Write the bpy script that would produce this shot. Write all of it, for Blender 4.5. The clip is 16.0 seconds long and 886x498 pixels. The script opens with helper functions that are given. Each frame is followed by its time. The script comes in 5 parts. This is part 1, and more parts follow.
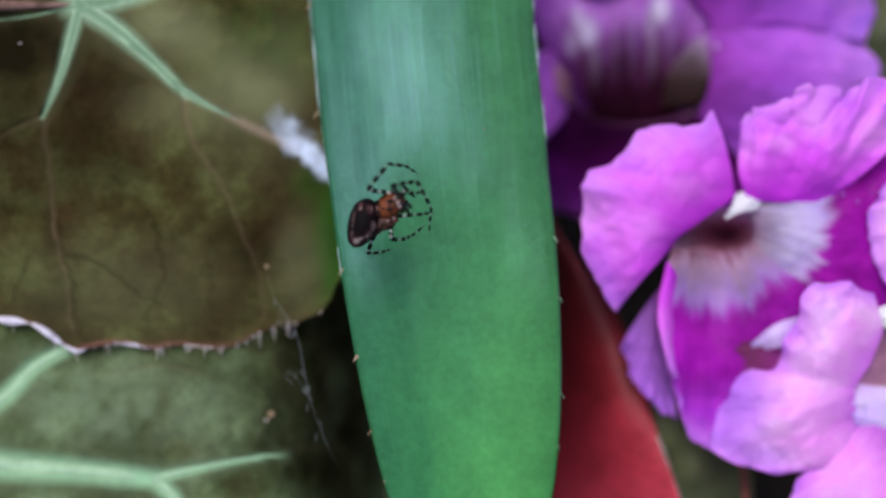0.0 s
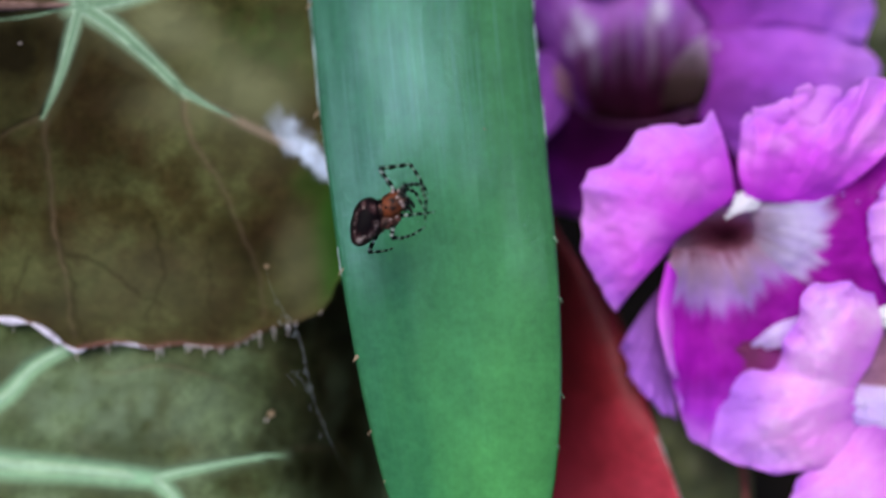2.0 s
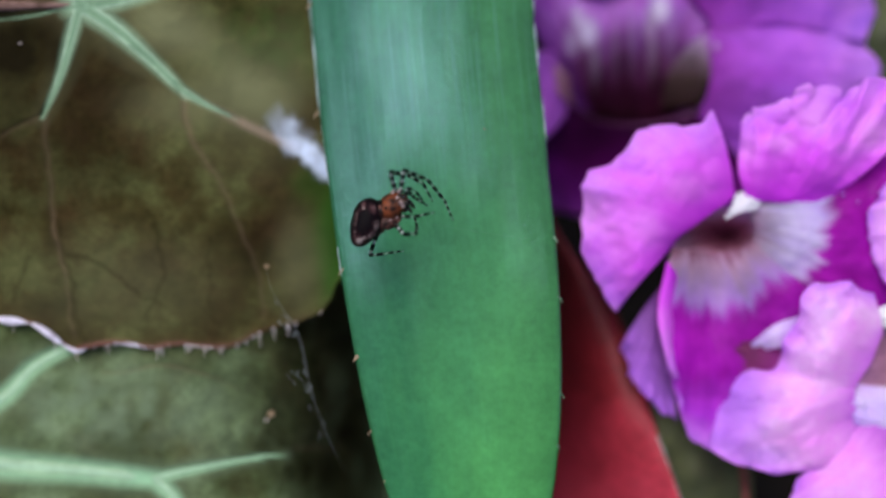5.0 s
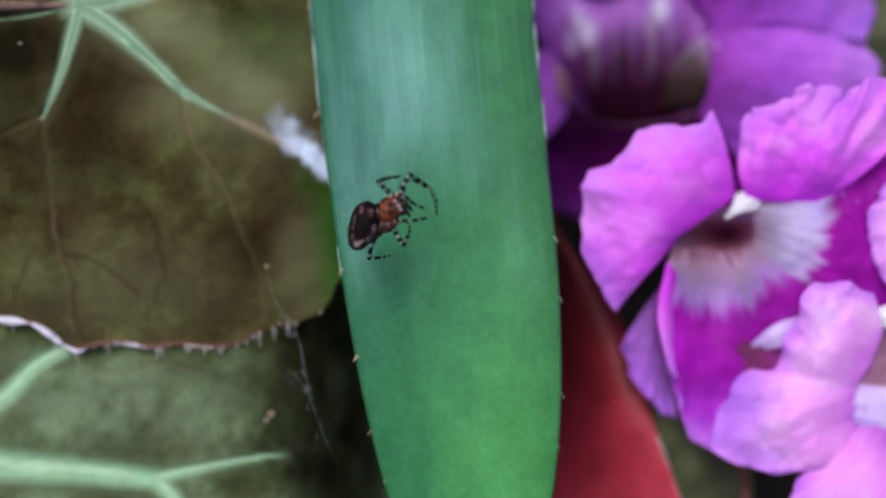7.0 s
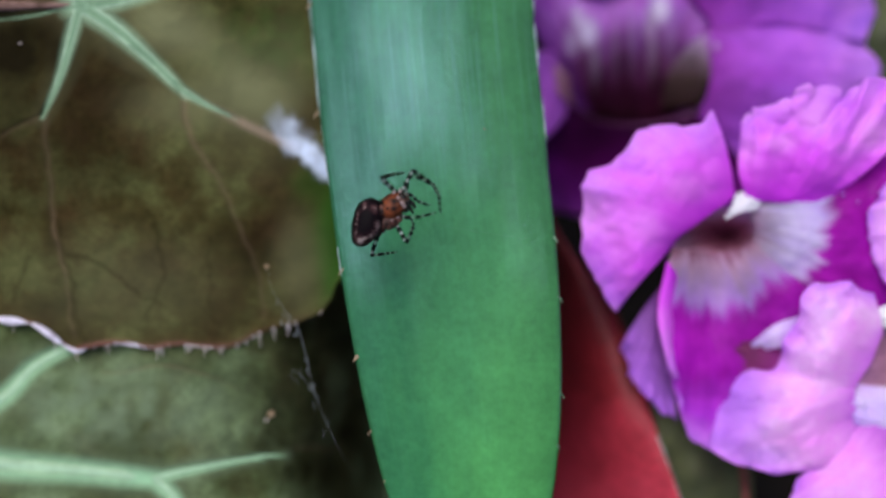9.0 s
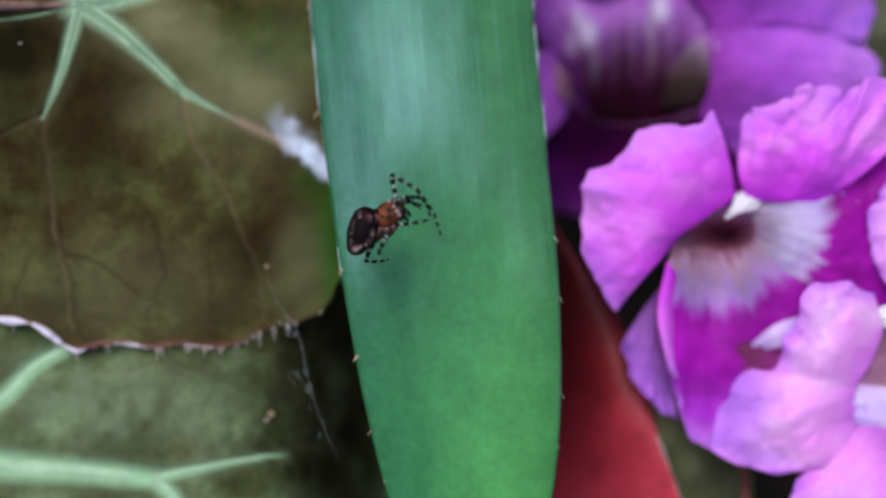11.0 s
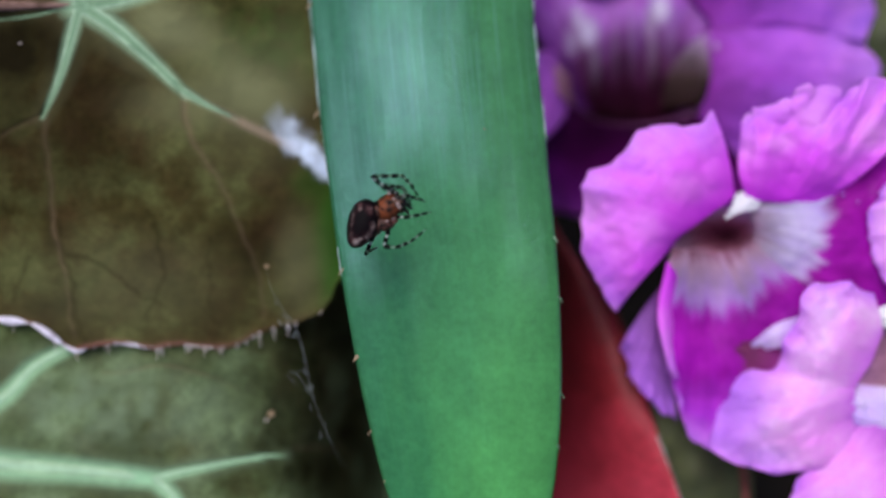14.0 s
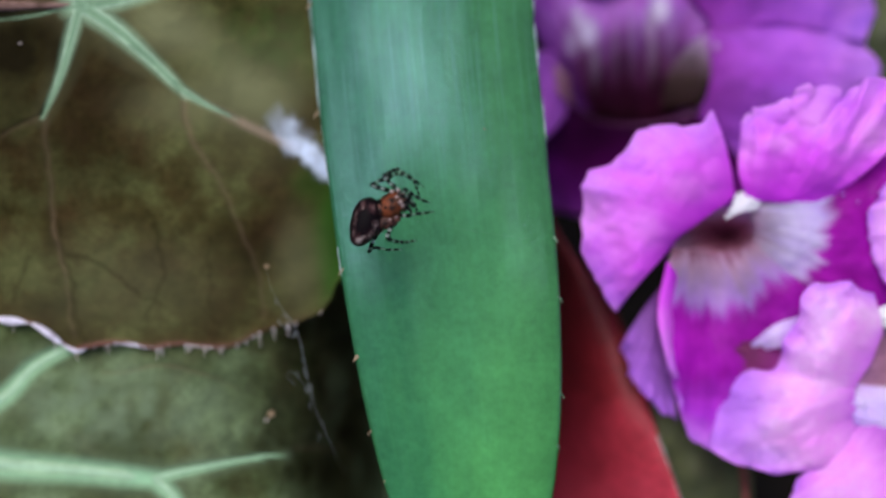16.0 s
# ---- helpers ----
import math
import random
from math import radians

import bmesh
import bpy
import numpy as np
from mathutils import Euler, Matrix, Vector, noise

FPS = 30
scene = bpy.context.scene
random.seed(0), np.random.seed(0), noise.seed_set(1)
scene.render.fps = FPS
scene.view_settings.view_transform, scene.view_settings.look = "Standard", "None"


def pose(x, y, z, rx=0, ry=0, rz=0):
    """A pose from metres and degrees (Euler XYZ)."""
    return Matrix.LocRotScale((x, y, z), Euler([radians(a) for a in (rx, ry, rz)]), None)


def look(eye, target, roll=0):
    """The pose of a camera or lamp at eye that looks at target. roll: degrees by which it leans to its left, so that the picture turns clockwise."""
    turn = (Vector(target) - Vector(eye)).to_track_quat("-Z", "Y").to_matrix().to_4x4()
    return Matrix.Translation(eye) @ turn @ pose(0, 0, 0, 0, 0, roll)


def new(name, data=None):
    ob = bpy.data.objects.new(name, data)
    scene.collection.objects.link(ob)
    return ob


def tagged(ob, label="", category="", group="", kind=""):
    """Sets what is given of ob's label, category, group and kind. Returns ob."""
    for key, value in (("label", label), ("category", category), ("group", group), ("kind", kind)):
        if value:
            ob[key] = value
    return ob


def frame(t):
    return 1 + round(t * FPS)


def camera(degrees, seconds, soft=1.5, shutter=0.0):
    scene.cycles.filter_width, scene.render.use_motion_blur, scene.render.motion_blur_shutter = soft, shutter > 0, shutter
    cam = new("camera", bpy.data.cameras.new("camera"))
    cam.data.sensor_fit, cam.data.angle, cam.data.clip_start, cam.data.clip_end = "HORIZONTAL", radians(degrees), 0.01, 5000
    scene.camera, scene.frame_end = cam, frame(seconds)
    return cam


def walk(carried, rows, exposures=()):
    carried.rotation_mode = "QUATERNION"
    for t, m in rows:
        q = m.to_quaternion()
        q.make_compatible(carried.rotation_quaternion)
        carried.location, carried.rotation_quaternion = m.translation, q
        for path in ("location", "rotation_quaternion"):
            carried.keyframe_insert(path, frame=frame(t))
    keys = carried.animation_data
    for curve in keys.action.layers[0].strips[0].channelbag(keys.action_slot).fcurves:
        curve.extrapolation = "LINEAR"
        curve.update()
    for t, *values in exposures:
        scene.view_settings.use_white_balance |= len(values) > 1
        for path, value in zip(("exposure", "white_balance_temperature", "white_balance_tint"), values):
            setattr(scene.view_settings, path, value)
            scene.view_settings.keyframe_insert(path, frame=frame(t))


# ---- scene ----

# ---------- camera: a still macro view from straight above ----------
cam = camera(45, 16.0, soft=1.85)
EYE = 0.1514                      # metres above the strap leaf's middle
U = 0.00008                       # one plan unit: 0.08 mm
cam.data.dof.use_dof, cam.data.dof.focus_distance, cam.data.dof.aperture_fstop = True, EYE - 0.0068, 5.2
walk(cam, [(0, pose(0, 0, EYE)), (16, pose(0, 0, EYE))], exposures=[(0, 0.64), (16, 0.64)])

# ---------- light: an overcast sky ----------
world = bpy.data.worlds.new("overcast_sky")
scene.world = world
world.use_nodes = True
wn = world.node_tree.nodes
sky = wn.new("ShaderNodeTexSky")
sky.sky_type, sky.sun_disc = "NISHITA", False
sky.sun_elevation, sky.sun_rotation = radians(61), radians(-27)
sky.dust_density, sky.air_density = 4.0, 1.0
wn["Background"].inputs["Strength"].default_value = 0.079
world.node_tree.links.new(sky.outputs["Color"], wn["Background"].inputs["Color"])
sun_data = bpy.data.lights.new("sun", "SUN")
sun_data.energy, sun_data.angle, sun_data.color = 1.5, radians(35), (0.88, 0.95, 1.0)
sun = new("sun", sun_data)
sun.matrix_world = look((-0.15, 0.30, 0.6), (0, 0, 0))


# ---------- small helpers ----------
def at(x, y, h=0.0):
    """Point on the eye's sight line through a plan place (units of 0.08 mm, x right, y towards the viewer's feet), at h
    millimetres above the strap leaf.
    """
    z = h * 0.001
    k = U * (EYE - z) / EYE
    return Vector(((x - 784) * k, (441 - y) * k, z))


def spline(pts, n):
    """n points along a smooth curve through pts, evenly in arc length."""
    p = np.array(pts, float)
    p = np.vstack([2 * p[0] - p[1], p, 2 * p[-1] - p[-2]])
    out = []
    for i in range(1, len(p) - 2):
        a, b, c, d = p[i - 1], p[i], p[i + 1], p[i + 2]
        for q in np.linspace(0, 1, 24, endpoint=False):
            out.append(0.5 * (2 * b + (c - a) * q + (2 * a - 5 * b + 4 * c - d) * q * q + (3 * b - a - 3 * c + d) * q ** 3))
    out.append(p[-2])
    out = np.array(out)
    d = np.r_[0, np.cumsum(np.linalg.norm(np.diff(out, axis=0), axis=1))]
    return np.array([[np.interp(q, d, out[:, k]) for k in range(out.shape[1])] for q in np.linspace(0, d[-1], n)])


def mesh_object(name, verts, faces, material, parent=None, uvs=None, label="", smooth=True, attrs=None):
    me = bpy.data.meshes.new(name)
    me.from_pydata([tuple(v) for v in verts], [], faces)
    me.materials.append(material)
    if smooth:
        me.shade_smooth()
    if uvs is not None:
        layer = me.uv_layers.new(name="UVMap")
        uv = np.array(uvs, float)
        idx = np.empty(len(me.loops), int)
        me.loops.foreach_get("vertex_index", idx)
        layer.data.foreach_set("uv", uv[idx].ravel())
    for key, vals in (attrs or {}).items():
        a = me.attributes.new(key, "FLOAT", "POINT")
        a.data.foreach_set("value", np.array(vals, float))
    ob = new(name, me)
    if parent is not None:
        ob.parent = parent
    if label:
        ob["label"] = label
    return ob


def thing(name, label, category, group="", kind="", place=(0, 0, 0)):
    ob = new(name)
    ob.empty_display_size = 0.005
    ob.location = place
    return tagged(ob, label, category, group, kind)


def sheet(name, rail_a, rail_b, material, parent, ns=30, nt=20, bulge=0.0, tip=(0, 0), tip_h=0.0, tip_pow=2.5,
          ripple=0.0, waves=3.0, seed=0, rough=0.0, thick=0.25, label="", cup=0.0):
    """A thin curved blade between two edge curves. Heights in mm; bulge lifts its middle, tip rounds its far end, ripple waves its rim."""
    a, b = spline(rail_a, ns), spline(rail_b, ns)
    rnd = random.Random(seed)
    ph = rnd.uniform(0, 6.28)
    verts, uvs, faces = [], [], []
    for i in range(ns):
        s = i / (ns - 1)
        for j in range(nt):
            t = j / (nt - 1)
            arch = 4 * t * (1 - t)
            p = a[i] * (1 - t) + b[i] * t
            p = p + np.array([tip[0], tip[1], tip_h]) * (s ** tip_pow) * arch ** 0.6
            edge = max(s ** 3, (2 * abs(t - 0.5)) ** 3 * s)
            h = p[2] + bulge * arch * math.sin(math.pi * min(1, 0.25 + 0.7 * s)) - cup * s * s
            h += ripple * edge * math.sin(ph + waves * 6.28 * t + 2.5 * s)
            n3 = noise.fractal(Vector((p[0] * 0.012 + seed * 7.3, p[1] * 0.012, seed * 1.7)), 1.0, 2.0, 4)
            h += rough * n3
            k = rough * 4.0 * edge
            x = p[0] + k * noise.noise(Vector((t * 7 + seed, s * 3, 1.5)))
            y = p[1] + k * noise.noise(Vector((t * 7, s * 3 + seed, 9.5)))
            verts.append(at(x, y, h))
            uvs.append((t, s))
    for i in range(ns - 1):
        for j in range(nt - 1):
            q = i * nt + j
            faces.append((q, q + nt, q + nt + 1, q + 1))
    ob = mesh_object(name, verts, faces, material, parent, uvs, label)
    m = ob.modifiers.new("thickness", "SOLIDIFY")
    m.thickness, m.offset = thick * 0.001, 0
    return ob


def height_on(ob, x, y):
    """Height in mm of a sheet at a plan place, from its nearest vertex."""
    co = np.empty(len(ob.data.vertices) * 3)
    ob.data.vertices.foreach_get("co", co)
    co = co.reshape(-1, 3)
    k = U * (EYE - co[:, 2]) / EYE
    return float(co[np.argmin(np.hypot(784 + co[:, 0] / k - x, 441 - co[:, 1] / k - y)), 2]) * 1000


def blob(x, y, cx, cy, rx, ry, soft=1.0):
    return soft * math.exp(-0.9 * (((x - cx) / rx) ** 2 + ((y - cy) / ry) ** 2) ** 1.3)


def petal(name, rails, material, parent, ns=34, nt=44, ragged=7.0, rough=1.0, crease=0.7, seed=0, thick=0.22, label="", guides=()):
    """A soft petal lofted through several ribs (foot to rim), with creases that fan out and a slightly torn rim."""
    ribs = [spline(r, ns) for r in rails]
    verts, uvs, faces, guide = [], [], [], []
    for i in range(ns):
        s = i / (ns - 1)
        row = spline([r[i] for r in ribs], nt)
        for j in range(nt):
            t = j / (nt - 1)
            x, y, h = row[j]
            h += rough * noise.fractal(Vector((x * 0.016 + seed, y * 0.016, seed * 1.7)), 1.0, 2.0, 3) * (0.3 + 0.7 * s)
            h += crease * s * noise.noise(Vector((t * 11 + seed * 3.1, s * 1.2, 4.0)))
            h += 1.1 * s ** 5 * noise.noise(Vector((t * 9 + seed * 5.7, 0.3, 2.0))) + 0.5 * s ** 8 * noise.noise(Vector((t * 26 + seed * 2.7, 0.3, 6.0)))
            h += 0.22 * noise.noise(Vector((x * 0.055 + seed, y * 0.055, 8.0))) * (0.3 + 0.7 * s)
            k = ragged * s ** 4
            x += k * (noise.noise(Vector((t * 8 + seed, 1.5, 0.2))) + 0.9 * noise.noise(Vector((t * 21 + seed, 3.5, 0.2))))
            y += k * (noise.noise(Vector((t * 8 + seed, 9.5, 0.7))) + 0.9 * noise.noise(Vector((t * 21 + seed, 7.5, 0.2))))
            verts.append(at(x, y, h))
            uvs.append((t, s))
            guide.append(max([g[4] * blob(x, y, *g[:4]) for g in guides], default=0.0))
    for i in range(ns - 1):
        for j in range(nt - 1):
            q = i * nt + j
            faces.append((q, q + nt, q + nt + 1, q + 1))
    ob = mesh_object(name, verts, faces, material, parent, uvs, label, attrs={"guide": guide} if guides else None)
    m = ob.modifiers.new("thickness", "SOLIDIFY")
    m.thickness, m.offset = thick * 0.001, 0
    return ob


def tube(name, pts, radii, material, parent, sides=12, n=24, label="", caps=True):
    """A tapered tube along a smooth curve; pts in metres, radii in mm."""
    c = spline(pts, n)
    r = np.interp(np.linspace(0, 1, n), np.linspace(0, 1, len(radii)), radii) * 0.001
    verts, faces, uvs = [], [], []
    ref = Vector((0.31, 0.87, 0.38))
    for i in range(n):
        d = Vector(c[min(i + 1, n - 1)] - c[max(i - 1, 0)]).normalized()
        x = d.cross(ref).normalized()
        y = d.cross(x)
        for j in range(sides):
            w = 2 * math.pi * j / sides
            verts.append(Vector(c[i]) + (x * math.cos(w) + y * math.sin(w)) * r[i])
            uvs.append((j / sides, i / (n - 1)))
    for i in range(n - 1):
        for j in range(sides):
            k = (j + 1) % sides
            faces.append((i * sides + j, i * sides + k, (i + 1) * sides + k, (i + 1) * sides + j))
    if caps:
        faces.append(tuple(range(sides))[::-1])
        faces.append(tuple((n - 1) * sides + j for j in range(sides)))
    return mesh_object(name, verts, faces, material, parent, uvs, label)


# ---------- materials ----------
def material(name):
    m = bpy.data.materials.new(name)
    m.use_nodes = True
    return m, m.node_tree.nodes, m.node_tree.links, m.node_tree.nodes["Principled BSDF"]


def ramp_node(nodes, stops):
    r = nodes.new("ShaderNodeValToRGB")
    e = r.color_ramp.elements
    while len(e) < len(stops):
        e.new(0.5)
    for k, (pos, col) in zip(e, stops):
        k.position, k.color = pos, (*col, 1)
    return r


def noise_node(nodes, links, vec, scale, detail=4.0, rough=0.55, stretch=None):
    n = nodes.new("ShaderNodeTexNoise")
    n.inputs["Scale"].default_value, n.inputs["Detail"].default_value, n.inputs["Roughness"].default_value = scale, detail, rough
    if stretch:
        mp = nodes.new("ShaderNodeMapping")
        mp.inputs["Scale"].default_value = stretch
        links.new(vec, mp.inputs["Vector"])
        vec = mp.outputs["Vector"]
    links.new(vec, n.inputs["Vector"])
    return n


def mix_node(nodes, links, fac, a, b, blend="MIX"):
    n = nodes.new("ShaderNodeMix")
    n.data_type, n.blend_type = "RGBA", blend
    for sock, v in ((n.inputs["Factor"], fac), (n.inputs["A"], a), (n.inputs["B"], b)):
        if isinstance(v, (int, float)):
            sock.default_value = v
        elif isinstance(v, tuple):
            sock.default_value = (*v, 1)
        else:
            links.new(v, sock)
    return n.outputs["Result"]


def bump(nodes, links, height, strength, dist, bsdf):
    b = nodes.new("ShaderNodeBump")
    b.inputs["Strength"].default_value, b.inputs["Distance"].default_value = strength, dist
    links.new(height, b.inputs["Height"])
    links.new(b.outputs["Normal"], bsdf.inputs["Normal"])


def glow_through(nodes, links, bsdf, colour, amount):
    """Thin living tissue: some light comes through from behind."""
    t = nodes.new("ShaderNodeBsdfTranslucent")
    if isinstance(colour, tuple):
        t.inputs["Color"].default_value = (*colour, 1)
    else:
        links.new(colour, t.inputs["Color"])
    mx = nodes.new("ShaderNodeMixShader")
    mx.inputs["Fac"].default_value = amount
    links.new(bsdf.outputs["BSDF"], mx.inputs[1])
    links.new(t.outputs["BSDF"], mx.inputs[2])
    links.new(mx.outputs["Shader"], nodes["Material Output"].inputs["Surface"])


def petal_material(name, stops, vein=(0.25, 0.02, 0.35), rough=0.5, streak=0.15, guide=None, flanks=None):
    """Colour runs from the petal's foot to its rim, with fine fanning veins."""
    m, N, L, B = material(name)
    uv = N.new("ShaderNodeTexCoord")
    sep = N.new("ShaderNodeSeparateXYZ")
    L.new(uv.outputs["UV"], sep.inputs["Vector"])
    st = noise_node(N, L, uv.outputs["UV"], 1.0, 4.0, 0.55, (10, 1.1, 1))
    ad = N.new("ShaderNodeMath")
    ad.operation = "MULTIPLY_ADD"
    L.new(st.outputs["Fac"], ad.inputs[0])
    ad.inputs[1].default_value = streak * 2
    sb = N.new("ShaderNodeMath")
    sb.operation = "SUBTRACT"
    L.new(sep.outputs["Y"], sb.inputs[0])
    sb.inputs[1].default_value = streak
    L.new(sb.outputs[0], ad.inputs[2])
    r = ramp_node(N, stops)
    L.new(ad.outputs[0], r.inputs["Fac"])
    ob = N.new("ShaderNodeTexCoord")
    cell = noise_node(N, L, ob.outputs["Object"], 330, 6.0, 0.68)
    big = noise_node(N, L, ob.outputs["Object"], 120, 5.0, 0.6)
    ribs = noise_node(N, L, uv.outputs["UV"], 1.0, 4.0, 0.65, (38, 2.2, 1))
    c = mix_node(N, L, 0.34, r.outputs["Color"], cell.outputs["Fac"], "OVERLAY")
    c = mix_node(N, L, 0.5, c, big.outputs["Fac"], "OVERLAY")
    tone = noise_node(N, L, ob.outputs["Object"], 75, 3.0, 0.5)
    tr = ramp_node(N, [(0.40, (0.0, 0.0, 0.0)), (0.62, (0.75, 0.75, 0.75))])
    L.new(tone.outputs["Fac"], tr.inputs["Fac"])
    c = mix_node(N, L, tr.outputs["Color"], c, (0.95, 0.80, 1.0), "SOFT_LIGHT")
    c = mix_node(N, L, 0.22, c, ribs.outputs["Fac"], "OVERLAY")
    relief = mix_node(N, L, 0.5, cell.outputs["Fac"], ribs.outputs["Fac"])
    if guide:
        g = N.new("ShaderNodeAttribute")
        g.attribute_name = "guide"
        c = mix_node(N, L, g.outputs["Fac"], c, guide)
    if flanks:
        pp = N.new("ShaderNodeMath")
        pp.operation = "PINGPONG"
        L.new(sep.outputs["X"], pp.inputs[0])
        pp.inputs[1].default_value = 0.5
        fl = ramp_node(N, [(0.0, (1.0, 1.0, 1.0)), (0.17, (0.0, 0.0, 0.0))])
        L.new(pp.outputs[0], fl.inputs["Fac"])
        c = mix_node(N, L, fl.outputs["Color"], c, flanks)
    L.new(c, B.inputs["Base Color"])
    B.inputs["Roughness"].default_value = rough
    B.inputs["Specular IOR Level"].default_value = 0.15
    bump(N, L, relief, 0.32, 0.0005, B)
    glow_through(N, L, B, c, 0.42)
    return m


def begonia_material(name, dark, mid, light, vein, rim, ruddy, faded):
    m, N, L, B = material(name)
    co = N.new("ShaderNodeTexCoord").outputs["Object"]
    big = noise_node(N, L, co, 75, 4.0, 0.6)
    red = noise_node(N, L, co, 110, 5.0, 0.6)
    fine = noise_node(N, L, co, 950, 6.0, 0.75)
    r = ramp_node(N, [(0.38, dark), (0.5, mid), (0.61, light)])
    L.new(big.outputs["Fac"], r.inputs["Fac"])
    rr = ramp_node(N, [(0.45, (0.0, 0.0, 0.0)), (0.7, (0.7, 0.7, 0.7))])
    L.new(red.outputs["Fac"], rr.inputs["Fac"])
    c = mix_node(N, L, rr.outputs["Color"], r.outputs["Color"], ruddy)
    c = mix_node(N, L, 0.75, c, fine.outputs["Fac"], "OVERLAY")

    def attr(key):
        a = N.new("ShaderNodeAttribute")
        a.attribute_name = key
        return a.outputs["Fac"]
    cells = N.new("ShaderNodeTexVoronoi")
    cells.feature, cells.inputs["Scale"].default_value = "DISTANCE_TO_EDGE", 260
    L.new(co, cells.inputs["Vector"])
    net = ramp_node(N, [(0.0, (0.62, 0.62, 0.62)), (0.12, (0.5, 0.5, 0.5))])
    L.new(cells.outputs["Distance"], net.inputs["Fac"])
    c = mix_node(N, L, 0.4, c, net.outputs["Color"], "OVERLAY")
    c = mix_node(N, L, attr("flush"), c, (0.022, 0.066, 0.008))
    c = mix_node(N, L, attr("pale"), c, faded)
    c = mix_node(N, L, attr("fine_vein"), c, (0.165, 0.110, 0.070))
    # Also carries the shade painted on the lower leaf.
    c = mix_node(N, L, attr("dark_vein_and_shade"), c, (0.010, 0.0075, 0.003))
    vn = mix_node(N, L, 0.5, vein, fine.outputs["Fac"], "OVERLAY")
    c = mix_node(N, L, attr("vein"), c, vn)
    c = mix_node(N, L, attr("groove"), c, (0.07, 0.13, 0.06))
    c = mix_node(N, L, attr("dry_vein"), c, (0.26, 0.19, 0.14))
    c = mix_node(N, L, attr("rim"), c, rim)
    # Bright reflection at a vein's end, put into the colour.
    c = mix_node(N, L, attr("glare_patch"), c, (0.62, 0.70, 0.90))
    L.new(c, B.inputs["Base Color"])
    B.inputs["Roughness"].default_value = 0.7
    B.inputs["Specular IOR Level"].default_value = 0.015
    bump(N, L, fine.outputs["Fac"], 0.35, 0.0004, B)
    return m


def simple_material(name, a, b, scale, rough=0.6, relief=0.3, dist=0.0003, spec=0.3, edges=(0.35, 0.65)):
    m, N, L, B = material(name)
    co = N.new("ShaderNodeTexCoord").outputs["Object"]
    n1 = noise_node(N, L, co, scale, 5.0, 0.6)
    n2 = noise_node(N, L, co, scale * 7, 4.0, 0.6)
    r = ramp_node(N, [(edges[0], a), (edges[1], b)])
    L.new(n1.outputs["Fac"], r.inputs["Fac"])
    c = mix_node(N, L, 0.3, r.outputs["Color"], n2.outputs["Fac"], "OVERLAY")
    L.new(c, B.inputs["Base Color"])
    B.inputs["Roughness"].default_value = rough
    B.inputs["Specular IOR Level"].default_value = spec
    bump(N, L, n2.outputs["Fac"], relief, dist, B)
    return m


